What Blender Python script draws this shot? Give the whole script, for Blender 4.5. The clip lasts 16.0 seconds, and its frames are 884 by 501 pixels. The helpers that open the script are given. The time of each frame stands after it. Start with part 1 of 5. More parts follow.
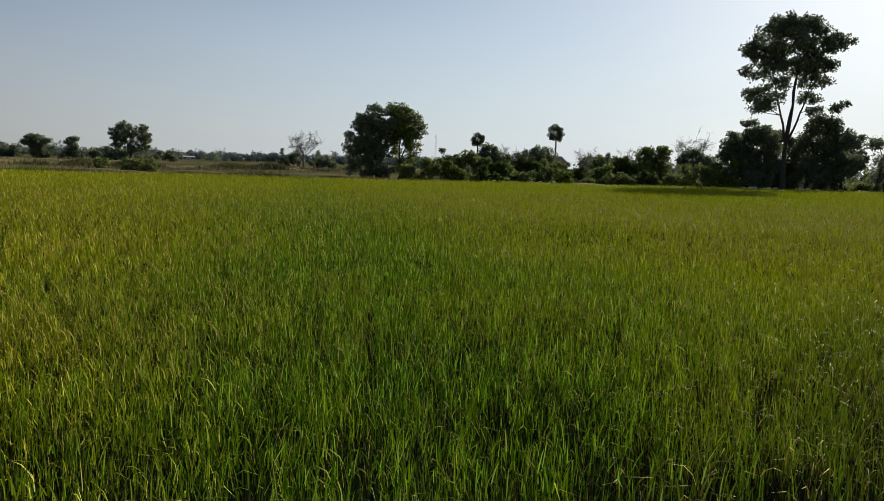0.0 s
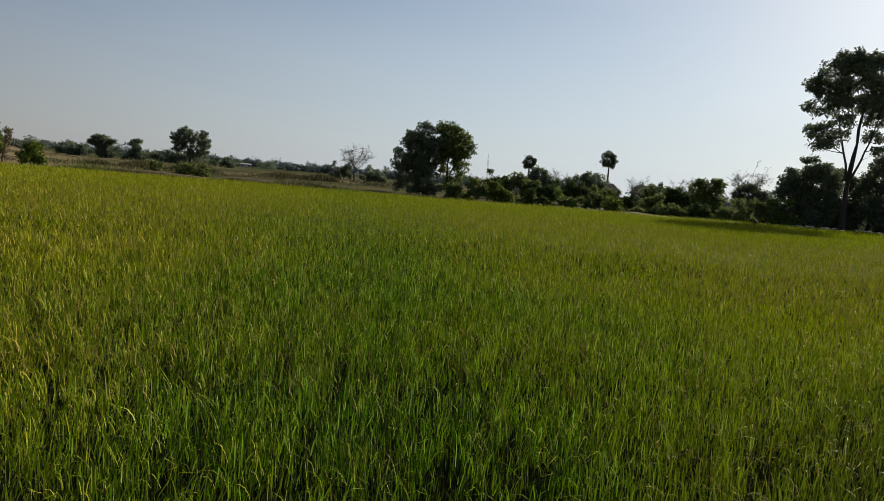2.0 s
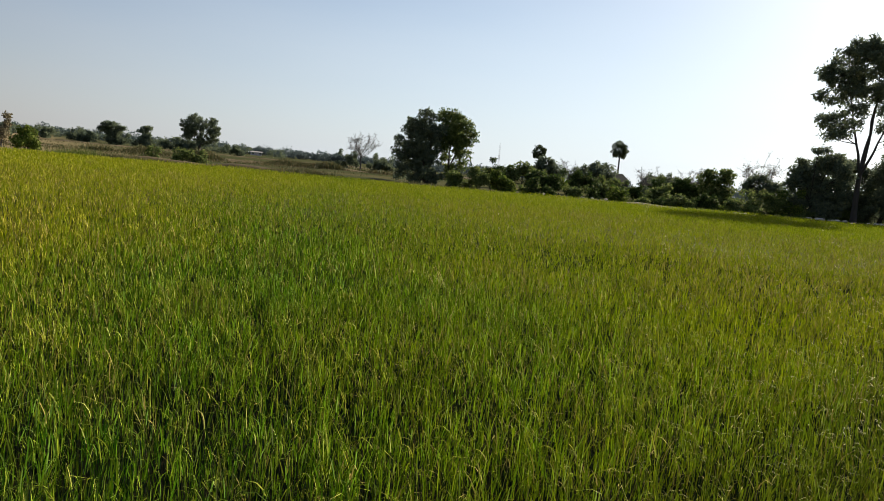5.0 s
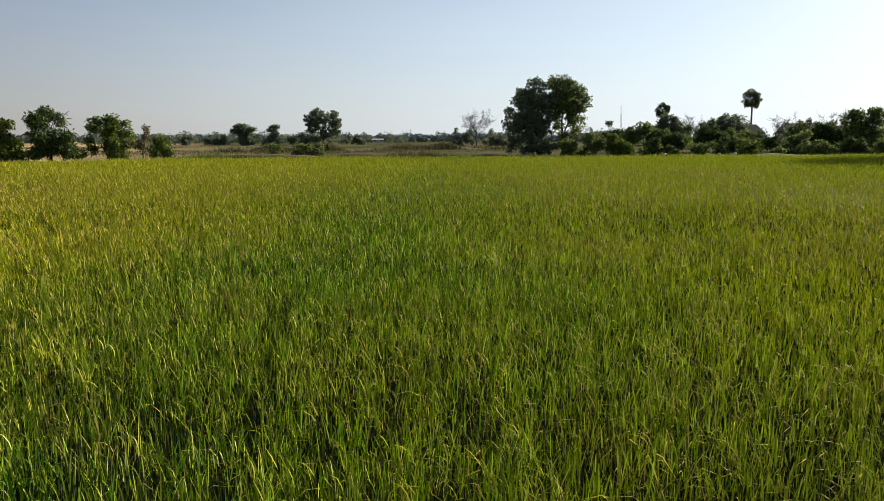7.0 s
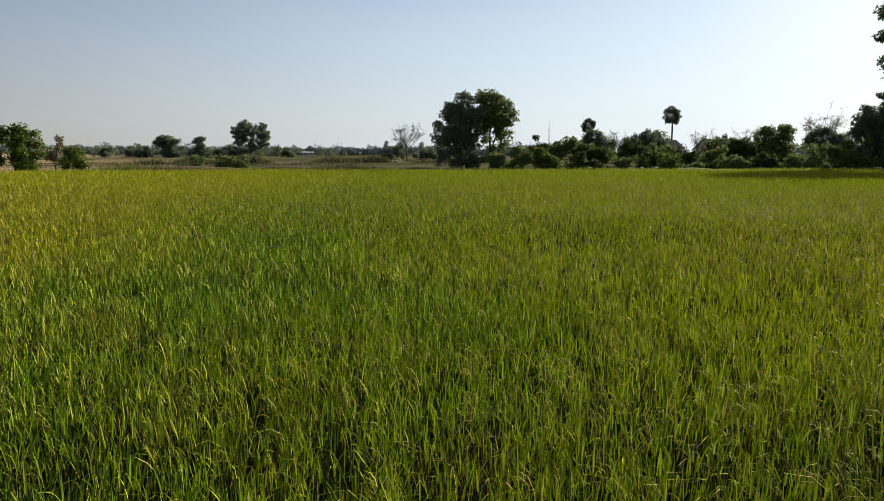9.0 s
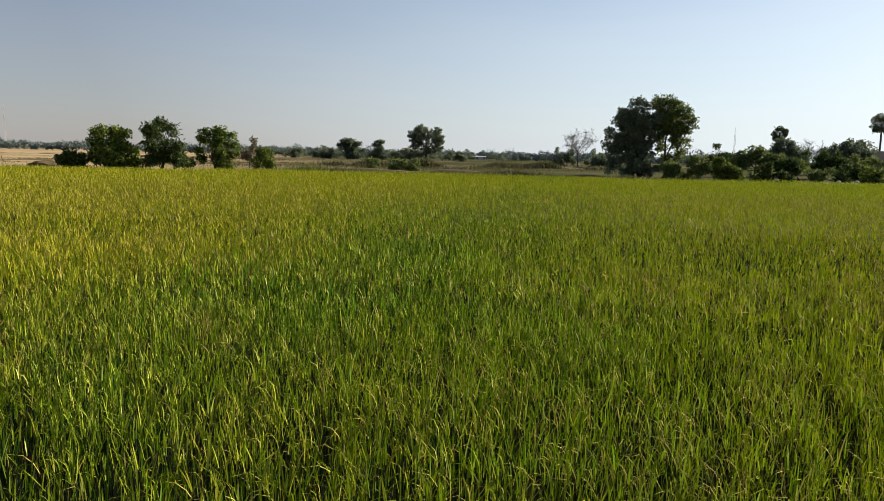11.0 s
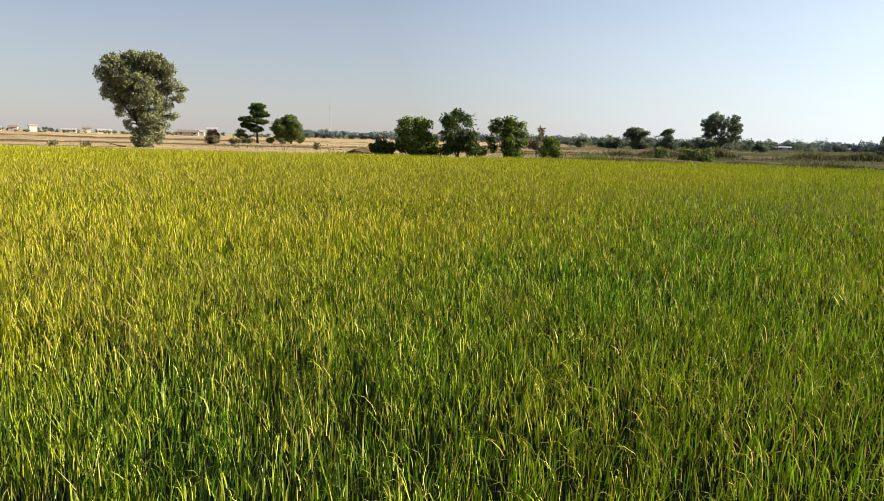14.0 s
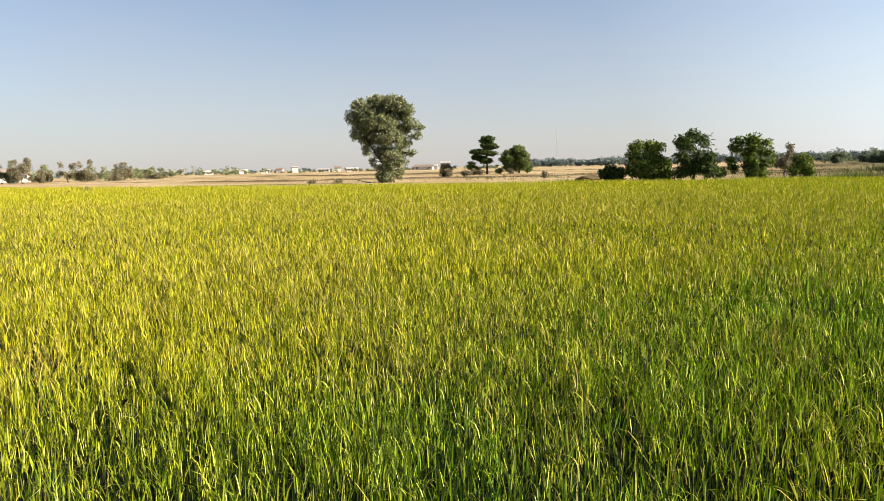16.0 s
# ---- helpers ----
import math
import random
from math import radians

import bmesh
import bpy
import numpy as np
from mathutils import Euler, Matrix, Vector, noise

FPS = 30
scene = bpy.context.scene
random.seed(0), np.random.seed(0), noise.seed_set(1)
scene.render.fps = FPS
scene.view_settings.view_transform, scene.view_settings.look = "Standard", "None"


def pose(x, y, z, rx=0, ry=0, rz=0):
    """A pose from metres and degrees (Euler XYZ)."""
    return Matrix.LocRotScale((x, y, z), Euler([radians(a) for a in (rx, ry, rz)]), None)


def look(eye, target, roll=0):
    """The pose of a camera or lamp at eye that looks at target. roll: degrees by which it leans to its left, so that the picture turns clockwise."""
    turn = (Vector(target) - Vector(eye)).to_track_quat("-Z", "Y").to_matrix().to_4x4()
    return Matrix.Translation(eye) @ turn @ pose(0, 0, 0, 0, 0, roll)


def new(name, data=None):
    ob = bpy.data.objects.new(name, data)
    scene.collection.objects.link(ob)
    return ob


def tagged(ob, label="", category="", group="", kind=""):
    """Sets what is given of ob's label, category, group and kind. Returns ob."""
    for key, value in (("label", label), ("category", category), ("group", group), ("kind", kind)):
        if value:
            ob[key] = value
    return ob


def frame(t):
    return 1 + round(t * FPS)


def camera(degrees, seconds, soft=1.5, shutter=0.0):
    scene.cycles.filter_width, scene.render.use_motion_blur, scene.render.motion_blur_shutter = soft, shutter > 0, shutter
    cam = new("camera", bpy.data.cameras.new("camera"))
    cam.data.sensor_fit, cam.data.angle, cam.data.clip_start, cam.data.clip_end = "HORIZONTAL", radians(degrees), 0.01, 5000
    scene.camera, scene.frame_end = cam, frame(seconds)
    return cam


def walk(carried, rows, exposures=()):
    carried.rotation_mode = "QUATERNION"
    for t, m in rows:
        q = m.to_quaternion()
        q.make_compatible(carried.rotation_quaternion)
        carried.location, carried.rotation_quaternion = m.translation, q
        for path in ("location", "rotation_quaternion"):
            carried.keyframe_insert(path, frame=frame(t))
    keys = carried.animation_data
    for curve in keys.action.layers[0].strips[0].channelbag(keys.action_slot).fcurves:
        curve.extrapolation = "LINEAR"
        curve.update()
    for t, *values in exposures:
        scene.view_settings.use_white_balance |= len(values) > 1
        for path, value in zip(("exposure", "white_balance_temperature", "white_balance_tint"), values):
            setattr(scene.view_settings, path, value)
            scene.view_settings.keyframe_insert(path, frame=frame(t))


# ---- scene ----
cam = camera(63.84, 16.0, soft=0.75)
# seconds, eye, then tilt, roll and yaw in degrees
PATH = [
    (0.0, -0.000, 0.000, 1.628, 83.16, -1.88, 0.00),
    (0.5, 0.109, 0.080, 1.661, 84.43, -3.13, -0.44),
    (1.0, 0.161, 0.174, 1.655, 86.13, -3.38, -1.12),
    (1.5, 0.276, 0.271, 1.670, 85.59, -3.79, -1.78),
    (2.0, 0.393, 0.376, 1.674, 84.45, -4.97, 4.15),
    (2.5, 0.525, 0.501, 1.662, 82.79, -2.00, 3.60),
    (3.0, 0.647, 0.646, 1.664, 81.32, -3.49, 1.33),
    (3.5, 0.806, 0.814, 1.664, 82.33, -3.95, 3.96),
    (4.0, 0.961, 1.003, 1.657, 81.15, -3.22, 4.34),
    (4.5, 1.106, 1.204, 1.668, 82.93, -2.29, 2.41),
    (4.7, 1.183, 1.265, 1.644, 83.84, -4.09, 3.28),
    (6.8, 1.908, 1.945, 1.662, 80.58, -0.67, 14.26),
    (7.0, 1.912, 1.958, 1.663, 81.11, 0.19, 14.75),
    (7.5, 1.947, 1.981, 1.650, 81.42, 0.43, 14.79),
    (8.0, 1.977, 2.069, 1.634, 81.68, 0.47, 11.08),
    (8.2, 2.007, 2.114, 1.618, 81.81, -0.02, 9.05),
    (10.3, 2.243, 2.753, 1.628, 83.03, -1.92, 14.07),
    (10.5, 2.287, 2.788, 1.621, 83.43, -2.26, 17.05),
    (11.0, 2.325, 2.818, 1.656, 82.43, -1.31, 23.02),
    (11.5, 2.317, 2.793, 1.659, 83.79, -0.03, 26.85),
    (12.0, 2.295, 2.776, 1.650, 82.43, -0.54, 31.78),
    (12.5, 2.276, 2.746, 1.663, 81.69, 1.06, 36.08),
    (13.0, 2.247, 2.714, 1.651, 81.33, 0.24, 41.24),
    (13.5, 2.254, 2.705, 1.646, 81.20, -0.15, 44.00),
    (14.0, 2.249, 2.682, 1.632, 81.08, -1.42, 45.48),
    (14.5, 2.259, 2.650, 1.621, 82.35, -1.33, 51.49),
    (15.0, 2.246, 2.617, 1.620, 82.92, -0.64, 57.48),
    (15.5, 2.198, 2.589, 1.621, 82.84, 0.46, 61.90),
    (16.0, 2.156, 2.561, 1.640, 83.28, 1.28, 63.44),
]
walk(cam, [(r[0], pose(*r[1:])) for r in PATH], exposures=[(0.0, 0.95), (0.5, 0.96), (1.0, 0.82), (1.5, 0.94), (2.0, 0.86), (2.5, 1.12), (3.0, 1.0), (3.5, 1.12), (4.0, 1.24), (4.5, 1.3), (7.0, 1.4), (8.2, 1.44), (10.3, 0.98), (10.5, 1.04), (11.0, 1.37), (11.5, 1.34), (12.0, 1.46), (12.5, 1.64), (13.5, 1.7), (14.0, 1.78), (14.5, 1.76), (16.0, 1.95)])

# ---- light ----
SUN_AZIMUTH = radians(34)      # from +y towards +x
SUN_HEIGHT = radians(22)
world = bpy.data.worlds.new("sky")
scene.world = world
world.use_nodes = True
wn = world.node_tree
wn.nodes.clear()
sky = wn.nodes.new("ShaderNodeTexSky")
sky.sky_type = "NISHITA"
sky.sun_disc = False
sky.sun_elevation = SUN_HEIGHT
sky.sun_rotation = SUN_AZIMUTH
sky.air_density = 0.85
sky.dust_density = 0.6
sky.ozone_density = 2.2
bg = wn.nodes.new("ShaderNodeBackground")
bg.inputs["Strength"].default_value = 0.042
# thin haze over the whole sky, thickest low over the land and brighter towards the sun
sun_way = Vector((math.sin(SUN_AZIMUTH) * math.cos(SUN_HEIGHT), math.cos(SUN_AZIMUTH) * math.cos(SUN_HEIGHT), math.sin(SUN_HEIGHT)))
way_up = wn.nodes.new("ShaderNodeTexCoord")
height_of = wn.nodes.new("ShaderNodeSeparateXYZ")
thick = wn.nodes.new("ShaderNodeMapRange")
thick.inputs["From Min"].default_value, thick.inputs["From Max"].default_value = 0.0, 0.24
thick.inputs["To Min"].default_value, thick.inputs["To Max"].default_value = 0.76, 0.22
sunward = wn.nodes.new("ShaderNodeVectorMath")
sunward.operation = "DOT_PRODUCT"
sunward.inputs[1].default_value = sun_way
glow = wn.nodes.new("ShaderNodeMapRange")
glow.inputs["From Min"].default_value, glow.inputs["From Max"].default_value = 0.15, 1.0
denser = wn.nodes.new("ShaderNodeMath")
denser.operation = "MULTIPLY_ADD"
denser.inputs[1].default_value = 0.22
haze = wn.nodes.new("ShaderNodeMix")
haze.data_type = "RGBA"
haze.inputs[6].default_value = (3.95, 3.72, 3.75, 1)
haze.inputs[7].default_value = (8.3, 9.5, 10.4, 1)
veil = wn.nodes.new("ShaderNodeMix")
veil.data_type = "RGBA"
wn.links.new(way_up.outputs["Generated"], height_of.inputs[0])
wn.links.new(way_up.outputs["Generated"], sunward.inputs[0])
wn.links.new(height_of.outputs["Z"], thick.inputs["Value"])
wn.links.new(sunward.outputs["Value"], glow.inputs["Value"])
wn.links.new(glow.outputs[0], denser.inputs[0])
# faint streaks of high cloud
streak = wn.nodes.new("ShaderNodeTexNoise")
streak.inputs["Scale"].default_value, streak.inputs["Detail"].default_value = 2.2, 5.0
drawn = wn.nodes.new("ShaderNodeMapping")
drawn.inputs["Rotation"].default_value = (0.0, 0.25, 0.5)
drawn.inputs["Scale"].default_value = (1.0, 2.2, 7.0)
faint = wn.nodes.new("ShaderNodeMath")
faint.operation = "MULTIPLY_ADD"
faint.inputs[1].default_value = 0.22
lowered = wn.nodes.new("ShaderNodeMath")
lowered.operation = "ADD"
lowered.inputs[1].default_value = -0.11
wn.links.new(way_up.outputs["Generated"], drawn.inputs[0])
wn.links.new(drawn.outputs[0], streak.inputs["Vector"])
wn.links.new(streak.outputs["Fac"], faint.inputs[0])
wn.links.new(thick.outputs[0], faint.inputs[2])
wn.links.new(faint.outputs[0], lowered.inputs[0])
wn.links.new(lowered.outputs[0], denser.inputs[2])
wn.links.new(glow.outputs[0], haze.inputs[0])
wn.links.new(haze.outputs[2], veil.inputs[7])
wn.links.new(denser.outputs[0], veil.inputs[0])
out = wn.nodes.new("ShaderNodeOutputWorld")
wn.links.new(sky.outputs[0], veil.inputs[6])
wn.links.new(veil.outputs[2], bg.inputs[0])
wn.links.new(bg.outputs[0], out.inputs[0])

sun_data = bpy.data.lights.new("sun", "SUN")
sun_data.energy = 5.0
sun_data.angle = radians(0.6)
sun_data.color = (1.0, 0.88, 0.68)
sun = new("sun", sun_data)
sun.matrix_world = look(sun_way * 100, (0, 0, 0))


# ---- materials ----
def material(name):
    m = bpy.data.materials.new(name)
    m.use_nodes = True
    m.node_tree.nodes.clear()
    return m, m.node_tree


def ramp(nt, source, stops):
    r = nt.nodes.new("ShaderNodeValToRGB")
    while len(r.color_ramp.elements) < len(stops):
        r.color_ramp.elements.new(0.5)
    for e, (p, c) in zip(r.color_ramp.elements, stops):
        e.position, e.color = p, (*c, 1)
    nt.links.new(source, r.inputs[0])
    return r.outputs[0]


def noise_of(nt, scale, detail=4.0, stretch=(1, 1, 1), space="Object"):
    tc = nt.nodes.new("ShaderNodeTexCoord")
    mp = nt.nodes.new("ShaderNodeMapping")
    mp.inputs["Scale"].default_value = stretch
    n = nt.nodes.new("ShaderNodeTexNoise")
    n.inputs["Scale"].default_value, n.inputs["Detail"].default_value = scale, detail
    nt.links.new(tc.outputs[space], mp.inputs[0])
    nt.links.new(mp.outputs[0], n.inputs["Vector"])
    return n.outputs["Fac"]


def mix(nt, fac, a, b, how="MIX"):
    m = nt.nodes.new("ShaderNodeMix")
    m.data_type, m.blend_type = "RGBA", how
    for value, k in ((fac, 0), (a, 6), (b, 7)):
        if hasattr(value, "links"):
            nt.links.new(value, m.inputs[k])
        else:
            m.inputs[k].default_value = value if k == 0 else (*value, 1)
    return m.outputs[2]


def leaf_material(name, stops, through_light=0.35, rough=0.65, gloss=0.05):
    """Leaves: each one its own tone, light coming through."""
    m, nt = material(name)
    geo = nt.nodes.new("ShaderNodeNewGeometry")
    colour = ramp(nt, geo.outputs["Random Per Island"], stops)
    p = nt.nodes.new("ShaderNodeBsdfPrincipled")
    p.inputs["Roughness"].default_value = rough
    p.inputs["Specular IOR Level"].default_value = gloss
    tr = nt.nodes.new("ShaderNodeBsdfTranslucent")
    ms = nt.nodes.new("ShaderNodeMixShader")
    ms.inputs[0].default_value = through_light
    o = nt.nodes.new("ShaderNodeOutputMaterial")
    nt.links.new(colour, p.inputs["Base Color"])
    nt.links.new(colour, tr.inputs["Color"])
    nt.links.new(p.outputs[0], ms.inputs[1])
    nt.links.new(tr.outputs[0], ms.inputs[2])
    nt.links.new(ms.outputs[0], o.inputs[0])
    return m


def solid(name, stops, scale=3.0, stretch=(1, 1, 1), rough=0.85, bump=0.3, fine=25.0, gloss=0.3, metal=0.0):
    """A grained surface: two scales of noise in colour and relief."""
    m, nt = material(name)
    a = noise_of(nt, scale, 5.0, stretch)
    b = noise_of(nt, fine, 4.0, stretch)
    add = nt.nodes.new("ShaderNodeMath")
    add.operation = "MULTIPLY_ADD"
    nt.links.new(b, add.inputs[0])
    add.inputs[1].default_value = 0.5
    half = nt.nodes.new("ShaderNodeMath")
    half.operation = "MULTIPLY"
    nt.links.new(a, half.inputs[0])
    half.inputs[1].default_value = 0.5
    nt.links.new(half.outputs[0], add.inputs[2])
    colour = ramp(nt, add.outputs[0], stops)
    p = nt.nodes.new("ShaderNodeBsdfPrincipled")
    p.inputs["Roughness"].default_value = rough
    p.inputs["Specular IOR Level"].default_value = gloss
    p.inputs["Metallic"].default_value = metal
    nt.links.new(colour, p.inputs["Base Color"])
    bp = nt.nodes.new("ShaderNodeBump")
    bp.inputs["Strength"].default_value = bump
    nt.links.new(add.outputs[0], bp.inputs["Height"])
    nt.links.new(bp.outputs[0], p.inputs["Normal"])
    o = nt.nodes.new("ShaderNodeOutputMaterial")
    nt.links.new(p.outputs[0], o.inputs[0])
    return m




def rice_material(name, green, ripe, through_light, rough, gloss):
    """Rice leaves: green along a middle strip of the paddy, ripening to yellow on both sides of it, with small withered
    patches.
    """
    m, nt = material(name)

    def calc(how, a, b):
        node = nt.nodes.new("ShaderNodeMath")
        node.operation = how
        for k, value in enumerate((a, b)):
            if hasattr(value, "links"):
                nt.links.new(value, node.inputs[k])
            else:
                node.inputs[k].default_value = value
        return node.outputs[0]

    geo = nt.nodes.new("ShaderNodeNewGeometry")
    island = geo.outputs["Random Per Island"]
    across = nt.nodes.new("ShaderNodeVectorMath")
    across.operation = "DOT_PRODUCT"
    across.inputs[1].default_value = GREEN_ACROSS
    nt.links.new(geo.outputs["Position"], across.inputs[0])
    off = nt.nodes.new("ShaderNodeVectorMath")
    off.operation = "LENGTH"
    nt.links.new(geo.outputs["Position"], off.inputs[0])
    aside = calc("ABSOLUTE", calc("SUBTRACT", across.outputs["Value"], 0.9), 0.0)
    aside = calc("DIVIDE", aside, calc("ADD", calc("MULTIPLY", off.outputs["Value"], 0.22), 3.2))
    big = noise_of(nt, 0.28, 4.0, (1, 1, 0.2))
    fine = noise_of(nt, 2.2, 3.0, (1, 1, 0.2))
    total = calc("ADD", calc("MULTIPLY", aside, 0.34), calc("ADD", calc("MULTIPLY", big, 0.75), calc("MULTIPLY", fine, 0.25)))
    total = calc("ADD", total, calc("MULTIPLY", calc("SUBTRACT", island, 0.5), 0.22))
    # riper tones with distance across the paddy
    total = calc("ADD", total, calc("MINIMUM", calc("MULTIPLY", off.outputs["Value"], 0.010), 0.33))
    f = ramp(nt, total, [(0.40, (0, 0, 0)), (0.86, (1, 1, 1))])
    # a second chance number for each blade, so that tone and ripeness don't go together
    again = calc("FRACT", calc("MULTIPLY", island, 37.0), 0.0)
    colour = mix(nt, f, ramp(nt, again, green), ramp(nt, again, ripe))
    withered = noise_of(nt, 1.5, 3.0, (1, 1, 0.3))
    w = ramp(nt, calc("ADD", withered, calc("MULTIPLY", calc("FRACT", calc("MULTIPLY", island, 91.0), 0.0), 0.12)), [(0.665, (0, 0, 0)), (0.78, (0.75, 0.75, 0.75))])
    colour = mix(nt, w, colour, (0.23, 0.165, 0.06))
    # lens vignette put into the colour: leaves darken to olive-brown along the path
    inward = nt.nodes.new("ShaderNodeVectorMath")
    inward.operation = "DOT_PRODUCT"
    inward.inputs[1].default_value = (-0.772, 0.635, 0.0)
    nt.links.new(geo.outputs["Position"], inward.inputs[0])
    path_vignette = ramp(nt, calc("MULTIPLY", calc("ADD", inward.outputs["Value"], fine), 0.5), [(0.45, (0.6, 0.6, 0.6)), (0.95, (0, 0, 0))])
    colour = mix(nt, path_vignette, colour, (0.085, 0.080, 0.022))
    p = nt.nodes.new("ShaderNodeBsdfPrincipled")
    p.inputs["Roughness"].default_value = rough
    p.inputs["Specular IOR Level"].default_value = gloss
    tr = nt.nodes.new("ShaderNodeBsdfTranslucent")
    ms = nt.nodes.new("ShaderNodeMixShader")
    ms.inputs[0].default_value = through_light
    o = nt.nodes.new("ShaderNodeOutputMaterial")
    nt.links.new(colour, p.inputs["Base Color"])
    # light that has passed through a leaf is a purer green, or yellow where ripe
    tint = mix(nt, f, (0.46, 1.0, 0.35), (0.70, 1.0, 0.3))
    nt.links.new(mix(nt, 1.0, colour, tint, "MULTIPLY"), tr.inputs["Color"])
    nt.links.new(p.outputs[0], ms.inputs[1])
    nt.links.new(tr.outputs[0], ms.inputs[2])
    nt.links.new(ms.outputs[0], o.inputs[0])
    return m


# the greener strip of the paddy runs straight out from the path; this is the way across it
GREEN_ACROSS = (math.cos(radians(12)), math.sin(radians(12)), 0.0)
# Random blade tones run near-black to pale, standing in for gap shade and sheen.
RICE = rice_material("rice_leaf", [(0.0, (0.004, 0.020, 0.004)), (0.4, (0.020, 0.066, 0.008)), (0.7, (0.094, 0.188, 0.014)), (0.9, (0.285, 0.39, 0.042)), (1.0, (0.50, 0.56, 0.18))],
                     [(0.0, (0.112, 0.138, 0.008)), (0.35, (0.220, 0.230, 0.011)), (0.7, (0.302, 0.287, 0.015)), (0.9, (0.365, 0.318, 0.027)), (1.0, (0.42, 0.35, 0.10))], 0.20, 0.55, 0.012)
PANICLE = leaf_material("rice_ear", [(0.0, (0.13, 0.125, 0.02)), (0.5, (0.25, 0.22, 0.04)), (1.0, (0.38, 0.30, 0.09))], through_light=0.15, rough=0.75, gloss=0.04)
# Near-black blue-green puts the shade of the crop's gaps into the stems.
SHADED_STEM = leaf_material("rice_stem_shaded", [(0.0, (0.006, 0.017, 0.010)), (0.5, (0.018, 0.036, 0.017)), (0.85, (0.04, 0.048, 0.022)), (1.0, (0.10, 0.08, 0.04))], through_light=0.12, rough=0.6)
MUD = solid("paddy_mud", [(0.3, (0.022, 0.018, 0.011)), (0.55, (0.04, 0.032, 0.018)), (0.75, (0.065, 0.055, 0.026))], scale=1.2, fine=14, rough=0.95, gloss=0.03)
BARK = solid("bark", [(0.25, (0.02, 0.018, 0.015)), (0.55, (0.042, 0.037, 0.031)), (0.8, (0.085, 0.075, 0.062))], scale=2.0, stretch=(3, 3, 0.6), bump=0.6)
PALE_BARK = solid("pale_bark", [(0.25, (0.055, 0.05, 0.046)), (0.55, (0.10, 0.093, 0.086)), (0.8, (0.17, 0.16, 0.15))], scale=2.0, stretch=(3, 3, 0.6), bump=0.5)
# Haze and glare over backlit crowns are put into this lighter grey-green.
LEAF_HAZED = leaf_material("leaf_hazed_green", [(0.0, (0.074, 0.096, 0.07)), (0.5, (0.108, 0.138, 0.092)), (0.85, (0.14, 0.168, 0.098)), (1.0, (0.185, 0.2, 0.12))], through_light=0.36, gloss=0.01)
LEAF_DEEP = leaf_material("leaf_deep_green", [(0.0, (0.018, 0.036, 0.010)), (0.5, (0.042, 0.07, 0.018)), (0.85, (0.07, 0.10, 0.028)), (1.0, (0.13, 0.15, 0.05))], through_light=0.22)
LEAF_MID = leaf_material("leaf_mid", [(0.0, (0.055, 0.08, 0.03)), (0.5, (0.1, 0.14, 0.042)), (0.85, (0.155, 0.19, 0.055)), (1.0, (0.26, 0.26, 0.11))], through_light=0.32, gloss=0.03)
LEAF_BRIGHT = leaf_material("leaf_bright", [(0.0, (0.03, 0.056, 0.011)), (0.5, (0.075, 0.115, 0.02)), (0.85, (0.15, 0.19, 0.034)), (1.0, (0.25, 0.26, 0.07))], through_light=0.25)
LEAF_OLIVE = leaf_material("leaf_olive", [(0.0, (0.075, 0.088, 0.04)), (0.45, (0.15, 0.165, 0.078)), (0.8, (0.235, 0.245, 0.14)), (1.0, (0.3, 0.31, 0.2))], through_light=0.25)
LEAF_DRY = leaf_material("leaf_dry", [(0.0, (0.08, 0.068, 0.042)), (0.5, (0.15, 0.13, 0.08)), (1.0, (0.25, 0.22, 0.14))], through_light=0.2, rough=0.7)
# Bluish grey puts the far haze into the leaf colour.
LEAF_FAR_HAZE = leaf_material("leaf_far_haze", [(0.0, (0.09, 0.122, 0.122)), (0.5, (0.122, 0.155, 0.15)), (1.0, (0.165, 0.192, 0.18))], through_light=0.1, rough=0.9, gloss=0.0)
PALM_LEAF = leaf_material("palm_leaf", [(0.0, (0.03, 0.042, 0.026)), (0.6, (0.05, 0.068, 0.036)), (1.0, (0.08, 0.09, 0.045))], through_light=0.12, rough=0.6, gloss=0.03)
STRAW = leaf_material("straw_grass", [(0.0, (0.14, 0.10, 0.05)), (0.5, (0.27, 0.2, 0.11)), (1.0, (0.4, 0.31, 0.18))], through_light=0.2, rough=0.7)
GRASS = leaf_material("bank_grass", [(0.0, (0.036, 0.05, 0.018)), (0.4, (0.07, 0.078, 0.032)), (0.75, (0.11, 0.098, 0.045)), (1.0, (0.19, 0.15, 0.075))], through_light=0.2, rough=0.6)
GREEN_GRASS = leaf_material("edge_grass", [(0.0, (0.04, 0.07, 0.015)), (0.5, (0.085, 0.12, 0.025)), (1.0, (0.17, 0.17, 0.05))], through_light=0.35, rough=0.55)
SOIL = solid("bank_soil", [(0.25, (0.045, 0.036, 0.021)), (0.5, (0.088, 0.068, 0.039)), (0.75, (0.145, 0.108, 0.064))], scale=0.8, fine=9, gloss=0.05)
STONE = solid("pale_rubble", [(0.3, (0.28, 0.25, 0.23)), (0.5, (0.45, 0.42, 0.39)), (0.75, (0.65, 0.62, 0.58))], scale=4.0, fine=20)
# White dulled for distance: part of the haze is put into this colour.
PLASTER = solid("white_plaster", [(0.3, (0.36, 0.35, 0.34)), (0.6, (0.48, 0.47, 0.46))], scale=0.6, fine=6, bump=0.1)
PINK = solid("pink_plaster", [(0.3, (0.42, 0.37, 0.34)), (0.6, (0.52, 0.46, 0.43))], scale=0.6, fine=6, bump=0.1)
